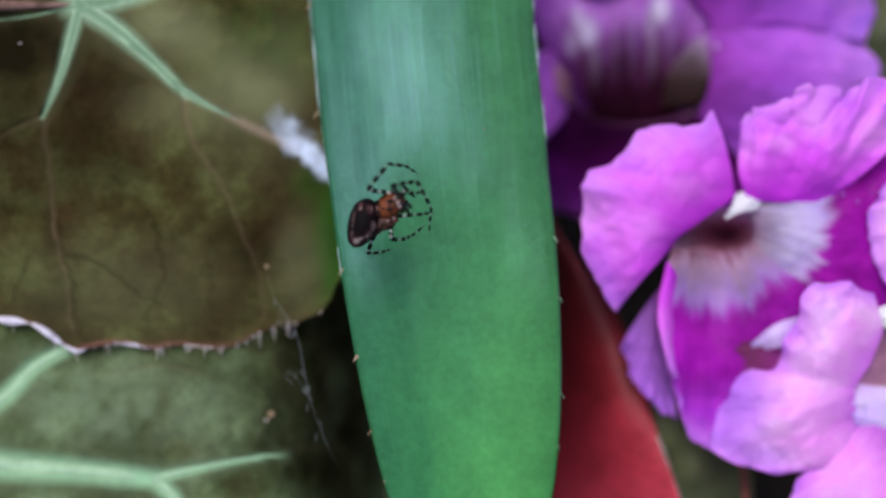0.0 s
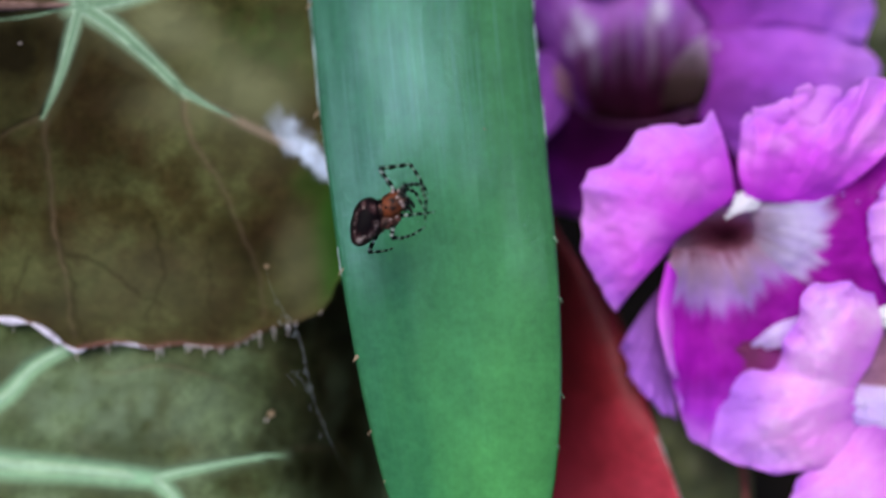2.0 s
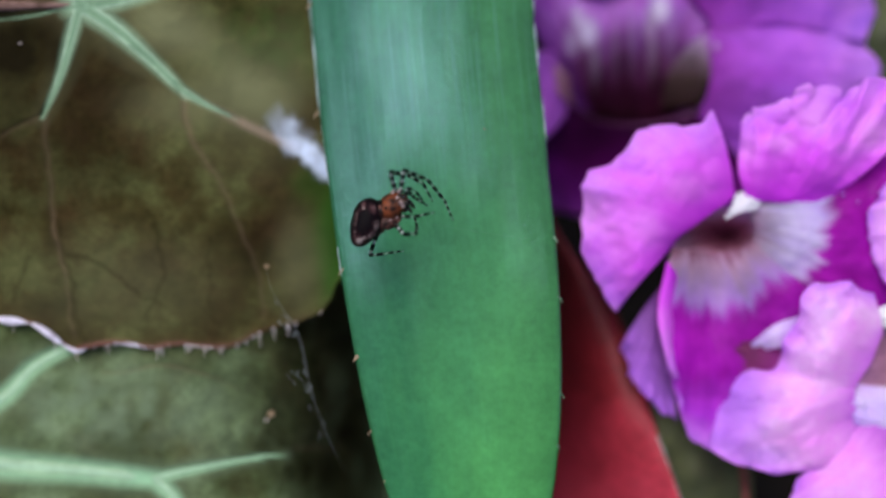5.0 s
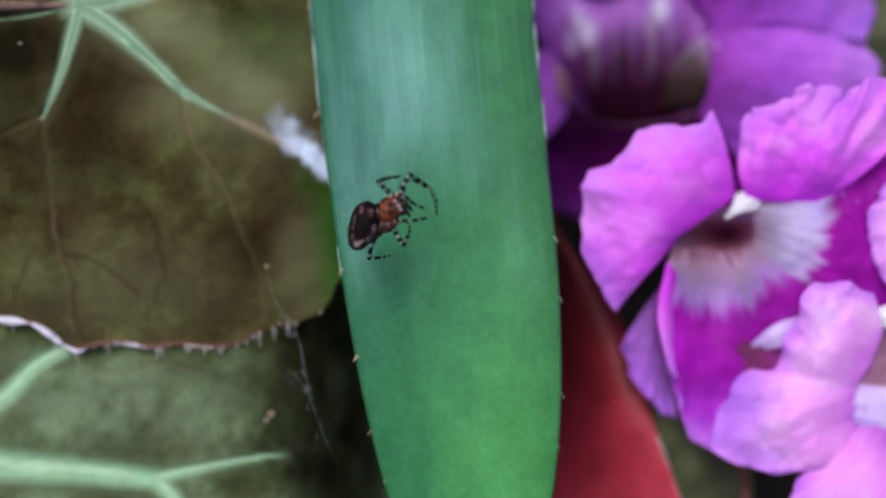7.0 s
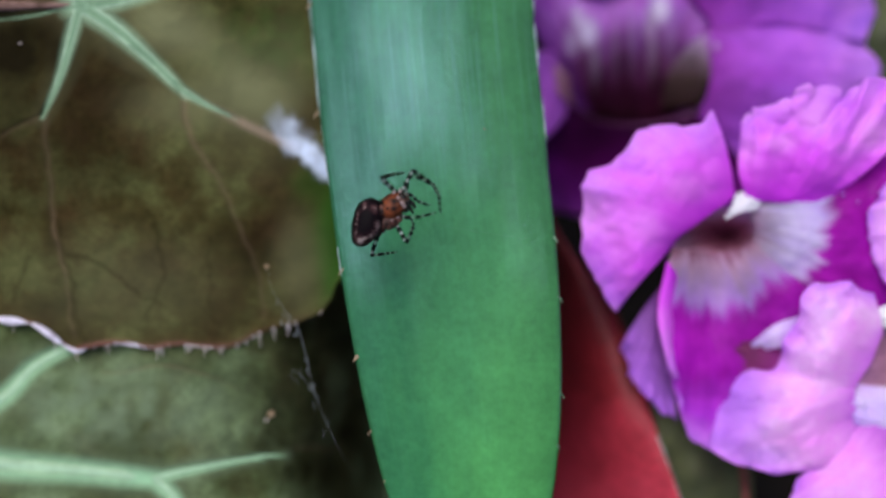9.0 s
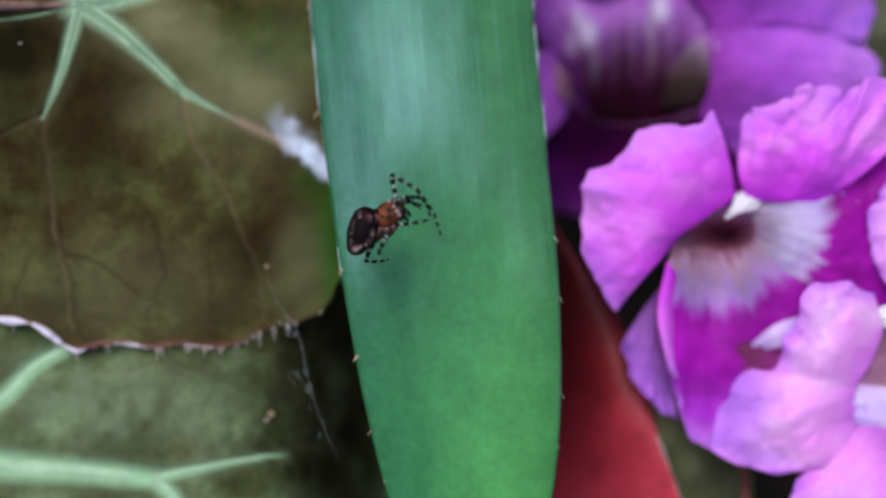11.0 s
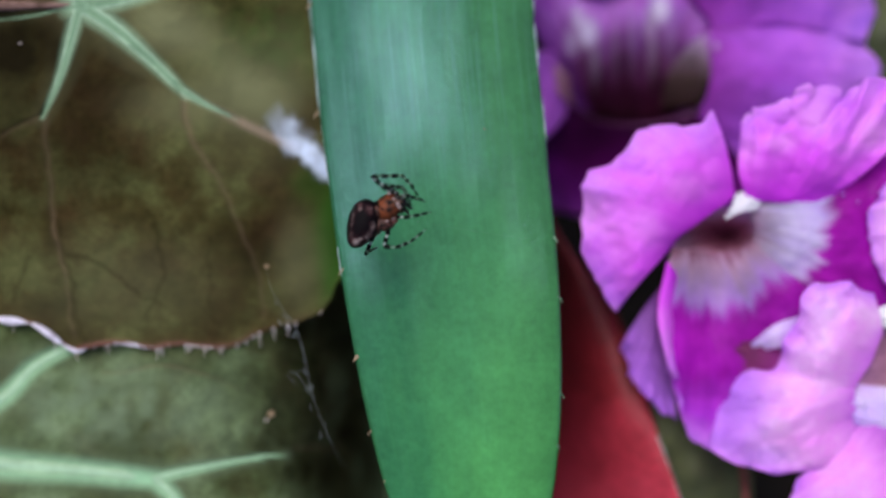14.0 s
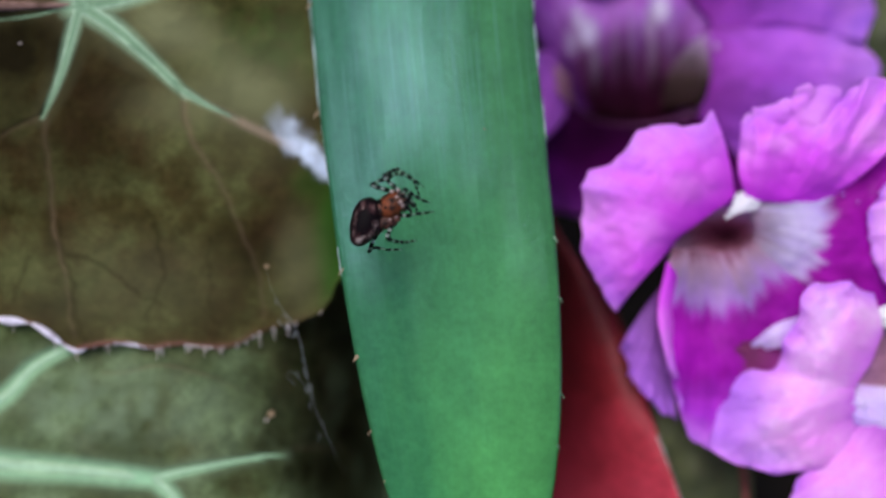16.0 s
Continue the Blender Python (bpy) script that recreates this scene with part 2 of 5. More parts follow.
def strap_material():
    """Waxy green: bluish and streaked on one flank, yellower on the other and towards the tip."""
    m, N, L, B = material("strap_leaf_green")
    uv = N.new("ShaderNodeTexCoord")
    sep = N.new("ShaderNodeSeparateXYZ")
    L.new(uv.outputs["UV"], sep.inputs["Vector"])
    lines = noise_node(N, L, uv.outputs["UV"], 1.0, 4.0, 0.75, (80, 1.1, 1))
    broad = noise_node(N, L, uv.outputs["UV"], 1.0, 3.0, 0.55, (6.0, 2.0, 1))
    mott = noise_node(N, L, uv.outputs["Object"], 900, 4.0, 0.7)
    cloud = noise_node(N, L, uv.outputs["Object"], 150, 4.0, 0.6)
    # Left flank's side shading and the middle's sheen are painted into this ramp.
    flank = ramp_node(N, [(0.0, (0.030, 0.132, 0.066)), (0.20, (0.026, 0.126, 0.062)), (0.38, (0.046, 0.186, 0.080)), (0.58, (0.046, 0.186, 0.080)), (0.80, (0.050, 0.190, 0.066)), (1.0, (0.042, 0.158, 0.056))])
    wander = N.new("ShaderNodeMath")
    wander.operation = "MULTIPLY_ADD"
    L.new(broad.outputs["Fac"], wander.inputs[0])
    wander.inputs[1].default_value = 0.5
    shift = N.new("ShaderNodeMath")
    shift.operation = "SUBTRACT"
    L.new(sep.outputs["X"], shift.inputs[0])
    shift.inputs[1].default_value = 0.25
    L.new(shift.outputs[0], wander.inputs[2])
    L.new(wander.outputs[0], flank.inputs["Fac"])
    tip = N.new("ShaderNodeMath")
    tip.operation = "MULTIPLY"
    L.new(sep.outputs["Y"], tip.inputs[0])
    tip.inputs[1].default_value = 0.25
    tip_mix = ramp_node(N, [(0.50, (0.0, 0.0, 0.0)), (0.86, (0.95, 0.95, 0.95))])
    L.new(tip.outputs[0], tip_mix.inputs["Fac"])
    # The same left-flank shading, painted into the yellower tip colours.
    tip_green = ramp_node(N, [(0.1, (0.042, 0.208, 0.066)), (0.62, (0.092, 0.37, 0.088)), (1.0, (0.070, 0.29, 0.070))])
    L.new(wander.outputs[0], tip_green.inputs["Fac"])
    c = mix_node(N, L, tip_mix.outputs["Color"], flank.outputs["Color"], tip_green.outputs["Color"])
    streaky = ramp_node(N, [(0.42, (0.50, 0.50, 0.50)), (0.62, (0.10, 0.10, 0.10))])
    L.new(tip.outputs[0], streaky.inputs["Fac"])
    c = mix_node(N, L, streaky.outputs["Color"], c, lines.outputs["Fac"], "OVERLAY")
    c = mix_node(N, L, 0.30, c, mott.outputs["Fac"], "OVERLAY")
    c = mix_node(N, L, 0.40, c, cloud.outputs["Fac"], "OVERLAY")
    # Fine stripes; the far end's sheen is painted into them as pale teal.
    thin = noise_node(N, L, uv.outputs["UV"], 1.0, 3.0, 0.6, (120, 1.4, 1))
    thin_r = ramp_node(N, [(0.54, (0.0, 0.0, 0.0)), (0.68, (0.6, 0.6, 0.6))])
    L.new(thin.outputs["Fac"], thin_r.inputs["Fac"])
    fade = ramp_node(N, [(0.40, (1.0, 1.0, 1.0)), (0.54, (0.06, 0.06, 0.06))])
    L.new(tip.outputs[0], fade.inputs["Fac"])
    amount = mix_node(N, L, 1.0, thin_r.outputs["Color"], fade.outputs["Color"], "MULTIPLY")
    c = mix_node(N, L, amount, c, (0.14, 0.30, 0.25))
    L.new(c, B.inputs["Base Color"])
    shine = ramp_node(N, [(0.35, (0.13, 0.13, 0.13)), (0.65, (0.25, 0.25, 0.25))])
    L.new(lines.outputs["Fac"], shine.inputs["Fac"])
    L.new(shine.outputs["Color"], B.inputs["Roughness"])
    B.inputs["Specular IOR Level"].default_value = 0.54
    B.inputs["Specular Tint"].default_value = (0.48, 0.80, 1.0, 1)
    wrinkle = noise_node(N, L, uv.outputs["Object"], 1.0, 3.0, 0.6, (420, 850, 400))
    h = mix_node(N, L, 0.4, lines.outputs["Fac"], mott.outputs["Fac"])
    h = mix_node(N, L, 0.16, h, wrinkle.outputs["Fac"])
    bump(N, L, h, 0.9, 0.00020, B)
    glow_through(N, L, B, c, 0.15)
    return m


def vein_material(name, stops):
    """Pale mint rib, its colours running across its width."""
    m, N, L, B = material(name)
    tc = N.new("ShaderNodeTexCoord")
    sep = N.new("ShaderNodeSeparateXYZ")
    L.new(tc.outputs["UV"], sep.inputs["Vector"])
    n1 = noise_node(N, L, tc.outputs["Object"], 420, 5.0, 0.65)
    ad = N.new("ShaderNodeMath")
    ad.operation = "MULTIPLY_ADD"
    L.new(n1.outputs["Fac"], ad.inputs[0])
    ad.inputs[1].default_value = 0.22
    sb = N.new("ShaderNodeMath")
    sb.operation = "SUBTRACT"
    L.new(sep.outputs["X"], sb.inputs[0])
    sb.inputs[1].default_value = 0.11
    L.new(sb.outputs[0], ad.inputs[2])
    r = ramp_node(N, stops)
    L.new(ad.outputs[0], r.inputs["Fac"])
    c = mix_node(N, L, 0.35, r.outputs["Color"], n1.outputs["Fac"], "OVERLAY")
    L.new(c, B.inputs["Base Color"])
    B.inputs["Roughness"].default_value = 0.65
    B.inputs["Specular IOR Level"].default_value = 0.1
    bump(N, L, n1.outputs["Fac"], 0.4, 0.0004, B)
    return m


def red_material():
    """Leathery red leaf: shade painted maroon at its foot, crimson towards the tip, finely speckled."""
    m, N, L, B = material("red_leaf")
    tc = N.new("ShaderNodeTexCoord")
    sep = N.new("ShaderNodeSeparateXYZ")
    L.new(tc.outputs["UV"], sep.inputs["Vector"])
    n1 = noise_node(N, L, tc.outputs["Object"], 130, 5.0, 0.6)
    n2 = noise_node(N, L, tc.outputs["Object"], 900, 5.0, 0.7)
    ad = N.new("ShaderNodeMath")
    ad.operation = "MULTIPLY_ADD"
    L.new(n1.outputs["Fac"], ad.inputs[0])
    ad.inputs[1].default_value = 0.5
    sb = N.new("ShaderNodeMath")
    sb.operation = "SUBTRACT"
    L.new(sep.outputs["Y"], sb.inputs[0])
    sb.inputs[1].default_value = 0.25
    L.new(sb.outputs[0], ad.inputs[2])
    # Dark stops put the shade over the leaf's foot into the colour.
    r = ramp_node(N, [(0.24, (0.09, 0.005, 0.008)), (0.52, (0.18, 0.008, 0.014)), (0.74, (0.37, 0.022, 0.042)), (1.0, (0.47, 0.040, 0.070))])
    L.new(ad.outputs[0], r.inputs["Fac"])
    c = mix_node(N, L, 0.85, r.outputs["Color"], n2.outputs["Fac"], "OVERLAY")
    L.new(c, B.inputs["Base Color"])
    B.inputs["Roughness"].default_value = 0.55
    B.inputs["Specular IOR Level"].default_value = 0.3
    bump(N, L, n2.outputs["Fac"], 0.4, 0.0004, B)
    return m


STRAP = strap_material()
SPINE = simple_material("spine_tan", (0.22, 0.13, 0.07), (0.42, 0.30, 0.20), 800)
RIM = simple_material("pale_leaf_rim", (0.28, 0.38, 0.38), (0.50, 0.60, 0.62), 500)
GREEN_RIM = simple_material("green_leaf_rim", (0.06, 0.16, 0.08), (0.2, 0.3, 0.2), 500)
BEGONIA_BROWN = begonia_material("begonia_brown", (0.020, 0.0135, 0.0044), (0.043, 0.035, 0.0110), (0.075, 0.076, 0.0260), (0.25, 0.38, 0.245), (0.24, 0.095, 0.085), (0.043, 0.023, 0.010), (0.152, 0.152, 0.075))
BEGONIA_GREEN = begonia_material("begonia_green", (0.037, 0.046, 0.016), (0.076, 0.102, 0.042), (0.142, 0.192, 0.096), (0.29, 0.50, 0.30), (0.22, 0.13, 0.09), (0.066, 0.062, 0.026), (0.152, 0.20, 0.122))
VEIN = vein_material("vein_mint_grooved", [(0.0, (0.20, 0.20, 0.13)), (0.13, (0.38, 0.48, 0.35)), (0.30, (0.25, 0.37, 0.25)), (0.42, (0.13, 0.235, 0.13)), (0.5, (0.20, 0.30, 0.19)), (0.58, (0.13, 0.235, 0.13)), (0.70, (0.25, 0.37, 0.25)), (0.87, (0.39, 0.49, 0.36)), (1.0, (0.23, 0.22, 0.15))])
VEIN_SMOOTH = vein_material("vein_mint_smooth", [(0.0, (0.28, 0.23, 0.14)), (0.16, (0.30, 0.42, 0.26)), (0.5, (0.36, 0.53, 0.36)), (0.84, (0.31, 0.47, 0.27)), (1.0, (0.24, 0.26, 0.14))])
HAIR = simple_material("leaf_hair_pale", (0.45, 0.33, 0.30), (0.75, 0.68, 0.70), 900)
DRY_RIM = simple_material("dry_lilac_rim", (0.50, 0.42, 0.52), (0.80, 0.74, 0.88), 700)
STALK = simple_material("stalk_green", (0.10, 0.14, 0.05), (0.2, 0.12, 0.06), 200)
RED_VEIN = simple_material("dark_red_vein", (0.09, 0.004, 0.006), (0.16, 0.01, 0.012), 300)
PETIOLE = simple_material("petiole_dusky_rose", (0.10, 0.055, 0.042), (0.26, 0.15, 0.13), 420, 0.7, 0.4, 0.0004, 0.1)
RED_STEM = simple_material("red_petiole", (0.10, 0.02, 0.02), (0.25, 0.08, 0.06), 300)
RED = red_material()
OLIVE = simple_material("olive_leaf", (0.038, 0.045, 0.018), (0.115, 0.122, 0.048), 60, 0.6)
SOIL = simple_material("dark_soil", (0.008, 0.004, 0.002), (0.022, 0.012, 0.006), 120, 0.95, 1.0, 0.003)
SILK = simple_material("silk_white", (0.10, 0.11, 0.11), (0.26, 0.28, 0.30), 900, 0.4)
PINK = petal_material("petal_orchid_pink", [(0.0, (0.74, 0.045, 0.84)), (0.3, (0.87, 0.115, 0.94)), (0.6, (0.86, 0.17, 0.96)), (0.85, (0.74, 0.18, 0.96)), (1.0, (0.76, 0.26, 0.97))], guide=(1.0, 0.48, 0.98))
PALE = petal_material("petal_pale_pink", [(0.0, (0.60, 0.15, 0.70)), (0.3, (0.95, 0.33, 0.95)), (0.7, (0.99, 0.48, 0.98)), (0.92, (0.84, 0.32, 0.96)), (1.0, (0.66, 0.24, 0.94))])
PALE_RIMMED = petal_material("petal_pale_pink_lavender_rim", [(0.0, (0.66, 0.16, 0.78)), (0.25, (0.97, 0.38, 0.96)), (0.55, (0.99, 0.48, 0.98)), (0.82, (0.84, 0.34, 0.96)), (1.0, (0.64, 0.22, 0.92))], streak=0.10, guide=(0.60, 0.23, 0.90))
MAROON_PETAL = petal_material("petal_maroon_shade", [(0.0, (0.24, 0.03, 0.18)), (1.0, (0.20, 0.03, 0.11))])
LOWER = petal_material("petal_white_to_magenta", [(0.0, (0.25, 0.10, 0.15)), (0.07, (0.42, 0.25, 0.36)), (0.15, (0.42, 0.26, 0.48)), (0.25, (0.44, 0.23, 0.62)), (0.32, (0.40, 0.04, 0.46)), (0.36, (0.37, 0.010, 0.37)), (0.62, (0.37, 0.008, 0.40)), (0.84, (0.48, 0.04, 0.66)), (1.0, (0.62, 0.2, 0.84))], streak=0.18)
SIDE = petal_material("petal_white_to_deep_magenta", [(0.0, (0.34, 0.20, 0.28)), (0.12, (0.54, 0.43, 0.60)), (0.25, (0.64, 0.54, 0.80)), (0.42, (0.70, 0.56, 0.90)), (0.52, (0.40, 0.010, 0.38)), (1.0, (0.40, 0.008, 0.42))], streak=0.20)
VIOLET = petal_material("petal_violet", [(0.0, (0.26, 0.03, 0.34)), (0.3, (0.35, 0.062, 0.53)), (0.7, (0.44, 0.115, 0.71)), (1.0, (0.56, 0.21, 0.86))], streak=0.2)
VIOLET_SOFT = petal_material("petal_soft_violet", [(0.0, (0.40, 0.10, 0.50)), (0.4, (0.48, 0.12, 0.64)), (1.0, (0.52, 0.15, 0.74))])
LILAC = petal_material("petal_lilac", [(0.0, (0.16, 0.04, 0.20)), (0.5, (0.29, 0.10, 0.42)), (1.0, (0.42, 0.14, 0.70))])
# Mauve to maroon throat, with the overhanging petal's shade painted into its depth.
THROAT = petal_material("throat_maroon", [(0.0, (0.46, 0.28, 0.40)), (0.3, (0.40, 0.21, 0.29)), (0.52, (0.29, 0.115, 0.155)), (0.74, (0.17, 0.045, 0.07)), (1.0, (0.05, 0.008, 0.018))], streak=0.14)
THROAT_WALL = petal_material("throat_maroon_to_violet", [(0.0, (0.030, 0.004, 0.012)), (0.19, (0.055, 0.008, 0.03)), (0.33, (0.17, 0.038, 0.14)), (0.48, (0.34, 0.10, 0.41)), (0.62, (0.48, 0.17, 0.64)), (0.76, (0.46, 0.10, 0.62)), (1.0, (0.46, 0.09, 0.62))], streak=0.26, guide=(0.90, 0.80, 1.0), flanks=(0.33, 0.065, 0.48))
GREY_LIP = petal_material("lip_greyish_mauve", [(0.0, (0.05, 0.022, 0.024)), (0.40, (0.085, 0.052, 0.048)), (0.66, (0.19, 0.125, 0.16)), (1.0, (0.50, 0.33, 0.56))])
# Deep magenta lip; the shade under the throat is painted into its foot.
DEEP = petal_material("petal_deep_magenta_shaded", [(0.0, (0.036, 0.002, 0.030)), (0.4, (0.095, 0.004, 0.090)), (0.75, (0.20, 0.014, 0.24)), (1.0, (0.36, 0.05, 0.45))])
MAUVE = petal_material("throat_mauve", [(0.0, (0.26, 0.10, 0.16)), (0.6, (0.34, 0.16, 0.22)), (1.0, (0.42, 0.20, 0.36))])
LIP = petal_material("lip_dusky_violet", [(0.0, (0.06, 0.012, 0.035)), (0.6, (0.13, 0.03, 0.11)), (1.0, (0.20, 0.07, 0.19))])
FOLD = petal_material("throat_fold_white", [(0.0, (0.93, 0.88, 0.96)), (1.0, (0.96, 0.94, 0.98))])
LAVENDER = petal_material("petal_lavender_white", [(0.0, (0.55, 0.25, 0.80)), (0.5, (0.82, 0.66, 0.99)), (1.0, (0.70, 0.48, 0.97))])
GROUND_H = -95.0                  # soil level, mm below the strap leaf

# ---------- ground ----------
def build_ground():
    n, verts, faces = 60, [], []
    for i in range(n + 1):
        for j in range(n + 1):
            a, b = (i / n * 2 - 1), (j / n * 2 - 1)
            x, y = math.copysign(abs(a) ** 5, a) * 60 + a * 0.35, math.copysign(abs(b) ** 5, b) * 60 + b * 0.35
            z = GROUND_H * 0.001 + 0.004 * noise.fractal(Vector((x * 30, y * 30, 0)), 1, 2, 4)
            verts.append((x, y, z))
    for i in range(n):
        for j in range(n):
            q = i * (n + 1) + j
            faces.append((q, q + n + 1, q + n + 2, q + 1))
    tagged(mesh_object("ground", verts, faces, SOIL), "dark damp crumbly soil under the plants", "soil", kind="structure")


build_ground()
G = GROUND_H - 3


# ---------- the green strap leaf ----------
LEFT = [(500, -700), (530, -300), (548, 0), (557, 100), (566, 200), (580, 310), (603, 480), (630, 640), (655, 760), (688, 882), (760, 1080), (850, 1250)]
RIGHT = [(930, -700), (940, -300), (944, 0), (951, 100), (962, 200), (972, 310), (985, 440), (992, 560), (994, 680), (988, 800), (974, 900), (930, 1080), (860, 1250)]


def strap_h(y, t):
    """Height in mm of the strap leaf's upper face: arched at its far end, channelled towards its tip."""
    far = max(0.0, 380 - y)
    near = max(0.0, y - 700)
    q = min(1.0, max(0.0, (y - 150) / 420))
    q = q * q * (3 - 2 * q)
    e = abs(2 * t - 1)
    return -3.0e-5 * far * far - 1.2e-5 * near * near - 4.6 * (1 - q) * e ** 2.0 + q * (1.5 * e ** 1.7 - 1.4 * e ** 9 - 0.8)


def build_strap_leaf():
    leaf = thing("strap_leaf", "long green strap-shaped leaf with fine stripes and small marginal spines", "leaf", place=at(784, 441, 0))
    leaf.location = (0, 0, 0)
    ns, nt = 150, 60
    a, b = spline(LEFT, ns), spline(RIGHT, ns)
    verts, uvs, faces = [], [], []
    for i in range(ns):
        for j in range(nt):
            t = j / (nt - 1)
            p = a[i] * (1 - t) + b[i] * t
            h = strap_h(p[1], t)
            h += 0.25 * noise.noise(Vector((p[0] * 0.02, p[1] * 0.004, 3.0)))
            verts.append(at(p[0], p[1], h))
            uvs.append((t, i / (ns - 1) * 4))
    for i in range(ns - 1):
        for j in range(nt - 1):
            q = i * nt + j
            faces.append((q, q + nt, q + nt + 1, q + 1))
    blade = mesh_object("blade", verts, faces, STRAP, leaf, uvs)
    m = blade.modifiers.new("thickness", "SOLIDIFY")
    m.thickness, m.offset = 0.0009, -1
    for rail, y0, y1, w in ((a, -40, 60, 0.10), (a, 48, 222, 0.15), (a, 222, 330, 0.05), (a, 425, 500, 0.07), (b, -40, 40, 0.07), (b, 36, 132, 0.14), (b, 170, 262, 0.10)):
        k = [i for i in range(ns) if y0 < rail[i][1] < y1]
        tube("rim", [at(rail[i][0], rail[i][1], strap_h(rail[i][1], 0) + 0.05) for i in k], [0.02, w, w * 0.6, w, 0.02], RIM, leaf, 8, 40, "thin pale leaf margin")
    base = at(715, -700, strap_h(-700, 0.5))
    tube("leaf_base", [base + Vector((0, -0.003, -0.001)), base + Vector((0, 0.012, -0.012)), at(715, -980, G)], [14, 12, 10], STRAP, leaf, 20)
    for x, y, side in ((546, 12, -1), (558, 205, -1), (603, 482, -1), (629, 636, -1), (655, 765, -1), (682, 850, -1),
                       (950, 130, 1), (966, 240, 1), (984, 425, 1), (992, 530, 1), (995, 700, 1), (988, 790, 1)):
        h = strap_h(y, 0)
        tube("spine", [at(x - side * 5, y - 6, h), at(x + side * 1, y + 1, h + 0.1), at(x + side * 4, y + 6, h + 0.3)], [0.18, 0.12, 0.02] if side > 0 else ([0.30, 0.2, 0.03] if y == 636 else [0.18, 0.12, 0.02]), GREEN_RIM if side > 0 else SPINE, leaf, 7, 8, "small green spine" if side > 0 else "small tan spine")


build_strap_leaf()


# ---------- begonia leaves ----------
def near_line(px, py, line, w0, w1):
    """How deep a place lies in a tapering vein: 1 on its axis, 0 outside."""
    c = spline(line, 60)
    best = np.zeros_like(px)
    w = np.linspace(w0, w1, 60)
    for k in range(60):
        d = np.hypot(px - c[k][0], py - c[k][1])
        best = np.maximum(best, np.clip(1.3 - d / w[k], 0, 1))
    return best


def build_begonia(name, label, mat, centre, radii, h0, veins, fine, scallop, stalk_to, slope, extra):
    leaf = thing(name, label, "begonia leaf", "begonia leaves")
    rings, spokes = 200, 640
    ang = np.array([r[0] for r in radii], float)
    rad = np.array([r[1] for r in radii], float)
    ang3, rad3 = np.r_[ang - 360, ang, ang + 360], np.r_[rad, rad, rad]
    th = np.linspace(0, 360, spokes, endpoint=False)
    R = np.interp(th, ang3, rad3)
    ker = np.array([1, 2, 3, 2, 1]) / 9
    R = np.convolve(np.r_[R[-2:], R, R[:2]], ker, "valid")
    R = R + scallop * np.array([noise.noise(Vector((math.cos(radians(q)) * 9, math.sin(radians(q)) * 9, h0))) for q in th])
    R = R + 2.5 * np.array([noise.fractal(Vector((math.cos(radians(q)) * 45, math.sin(radians(q)) * 45, h0)), 1, 2, 3) for q in th])
    f = np.linspace(0.004, 1, rings) ** 0.8
    X = centre[0] + np.outer(f, R * np.cos(np.radians(th)))
    Y = centre[1] + np.outer(f, R * np.sin(np.radians(th)))
    F = np.outer(f, np.ones(spokes))
    vein = np.zeros_like(X)
    grooved = scallop > 9
    spread = 0.72 if grooved else 0.9
    for line, w0, w1 in veins:
        vein = np.maximum(vein, near_line(X, Y, line, w0 * spread, w1 * spread))
    halo = np.zeros_like(X)
    for line, w0, w1 in veins:
        halo = np.maximum(halo, near_line(X, Y, line, w0 * 1.5 + 6, w1 * 1.5 + 6))
    dry = near_line(X, Y, [(320, 160), (400, 203), (470, 238), (520, 262)], 9, 10) * np.clip((X - 340) / 90, 0, 1) if grooved else np.zeros_like(X)
    groove = np.zeros_like(X)
    for line, w0, w1 in veins:
        groove = np.maximum(groove, near_line(X, Y, line, w0 * 0.16, w1 * 0.16))
    fv = np.zeros_like(X)
    dv = np.zeros_like(X)
    for line, w0, w1 in fine:
        if w1 < 0:
            dv = np.maximum(dv, near_line(X + 4 * np.sin(Y * 0.06) + 2 * np.sin(Y * 0.17 + X * 0.1), Y + 4 * np.sin(X * 0.05), line, w0, -w1))
            continue
        fv = np.maximum(fv, near_line(X + 3 * np.sin(Y * 0.035) + 1.5 * np.sin(Y * 0.11 + X * 0.07), Y + 3 * np.sin(X * 0.05), line, w0 * 1.0, w1 * 1.0) ** 1.6)
    rim = np.clip((F - 0.982) / 0.018, 0, 1) ** 1.6 * (np.clip((th - 56) / 14, 0.12, 1) if grooved else 1.0)
    H = h0 + slope(X, Y) - 0.9 * np.clip(vein, 0, 1) * 0.5 - 0.3 * fv + 1.0 * np.clip((F - 0.95) / 0.05, 0, 1) ** 2
    verts, cols = [], {"dark_vein_and_shade": [], "dry_vein": [], "groove": [], "vein": [], "fine_vein": [], "rim": [], "flush": [], "pale": [], "glare_patch": []}
    for i in range(rings):
        for j in range(spokes):
            x, y = X[i, j], Y[i, j]
            n1 = noise.fractal(Vector((x * 0.008, y * 0.008, h0)), 1, 2, 4)
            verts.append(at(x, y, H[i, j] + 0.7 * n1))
            e = extra(x, y, n1)
            cols["vein"].append(min(1, vein[i, j] ** 1.2) * e.get("veins", 1.0))
            cols["fine_vein"].append(0.48 * fv[i, j] * (0.8 + 0.6 * n1))
            # Dark veins, dark leaf zones and the lower leaf's painted shade share this mask.
            cols["dark_vein_and_shade"].append(max(0.42 * dv[i, j], e.get("pigment_and_shade", 0.0) * (0.9 + 0.5 * n1)))
            cols["groove"].append(max(0.0, groove[i, j] * 1.3 - 0.3) * (0.55 if grooved else 0.1))
            cols["rim"].append(rim[i, j] * (0.6 + 0.4 * n1))
            cols["dry_vein"].append(0.75 * dry[i, j])
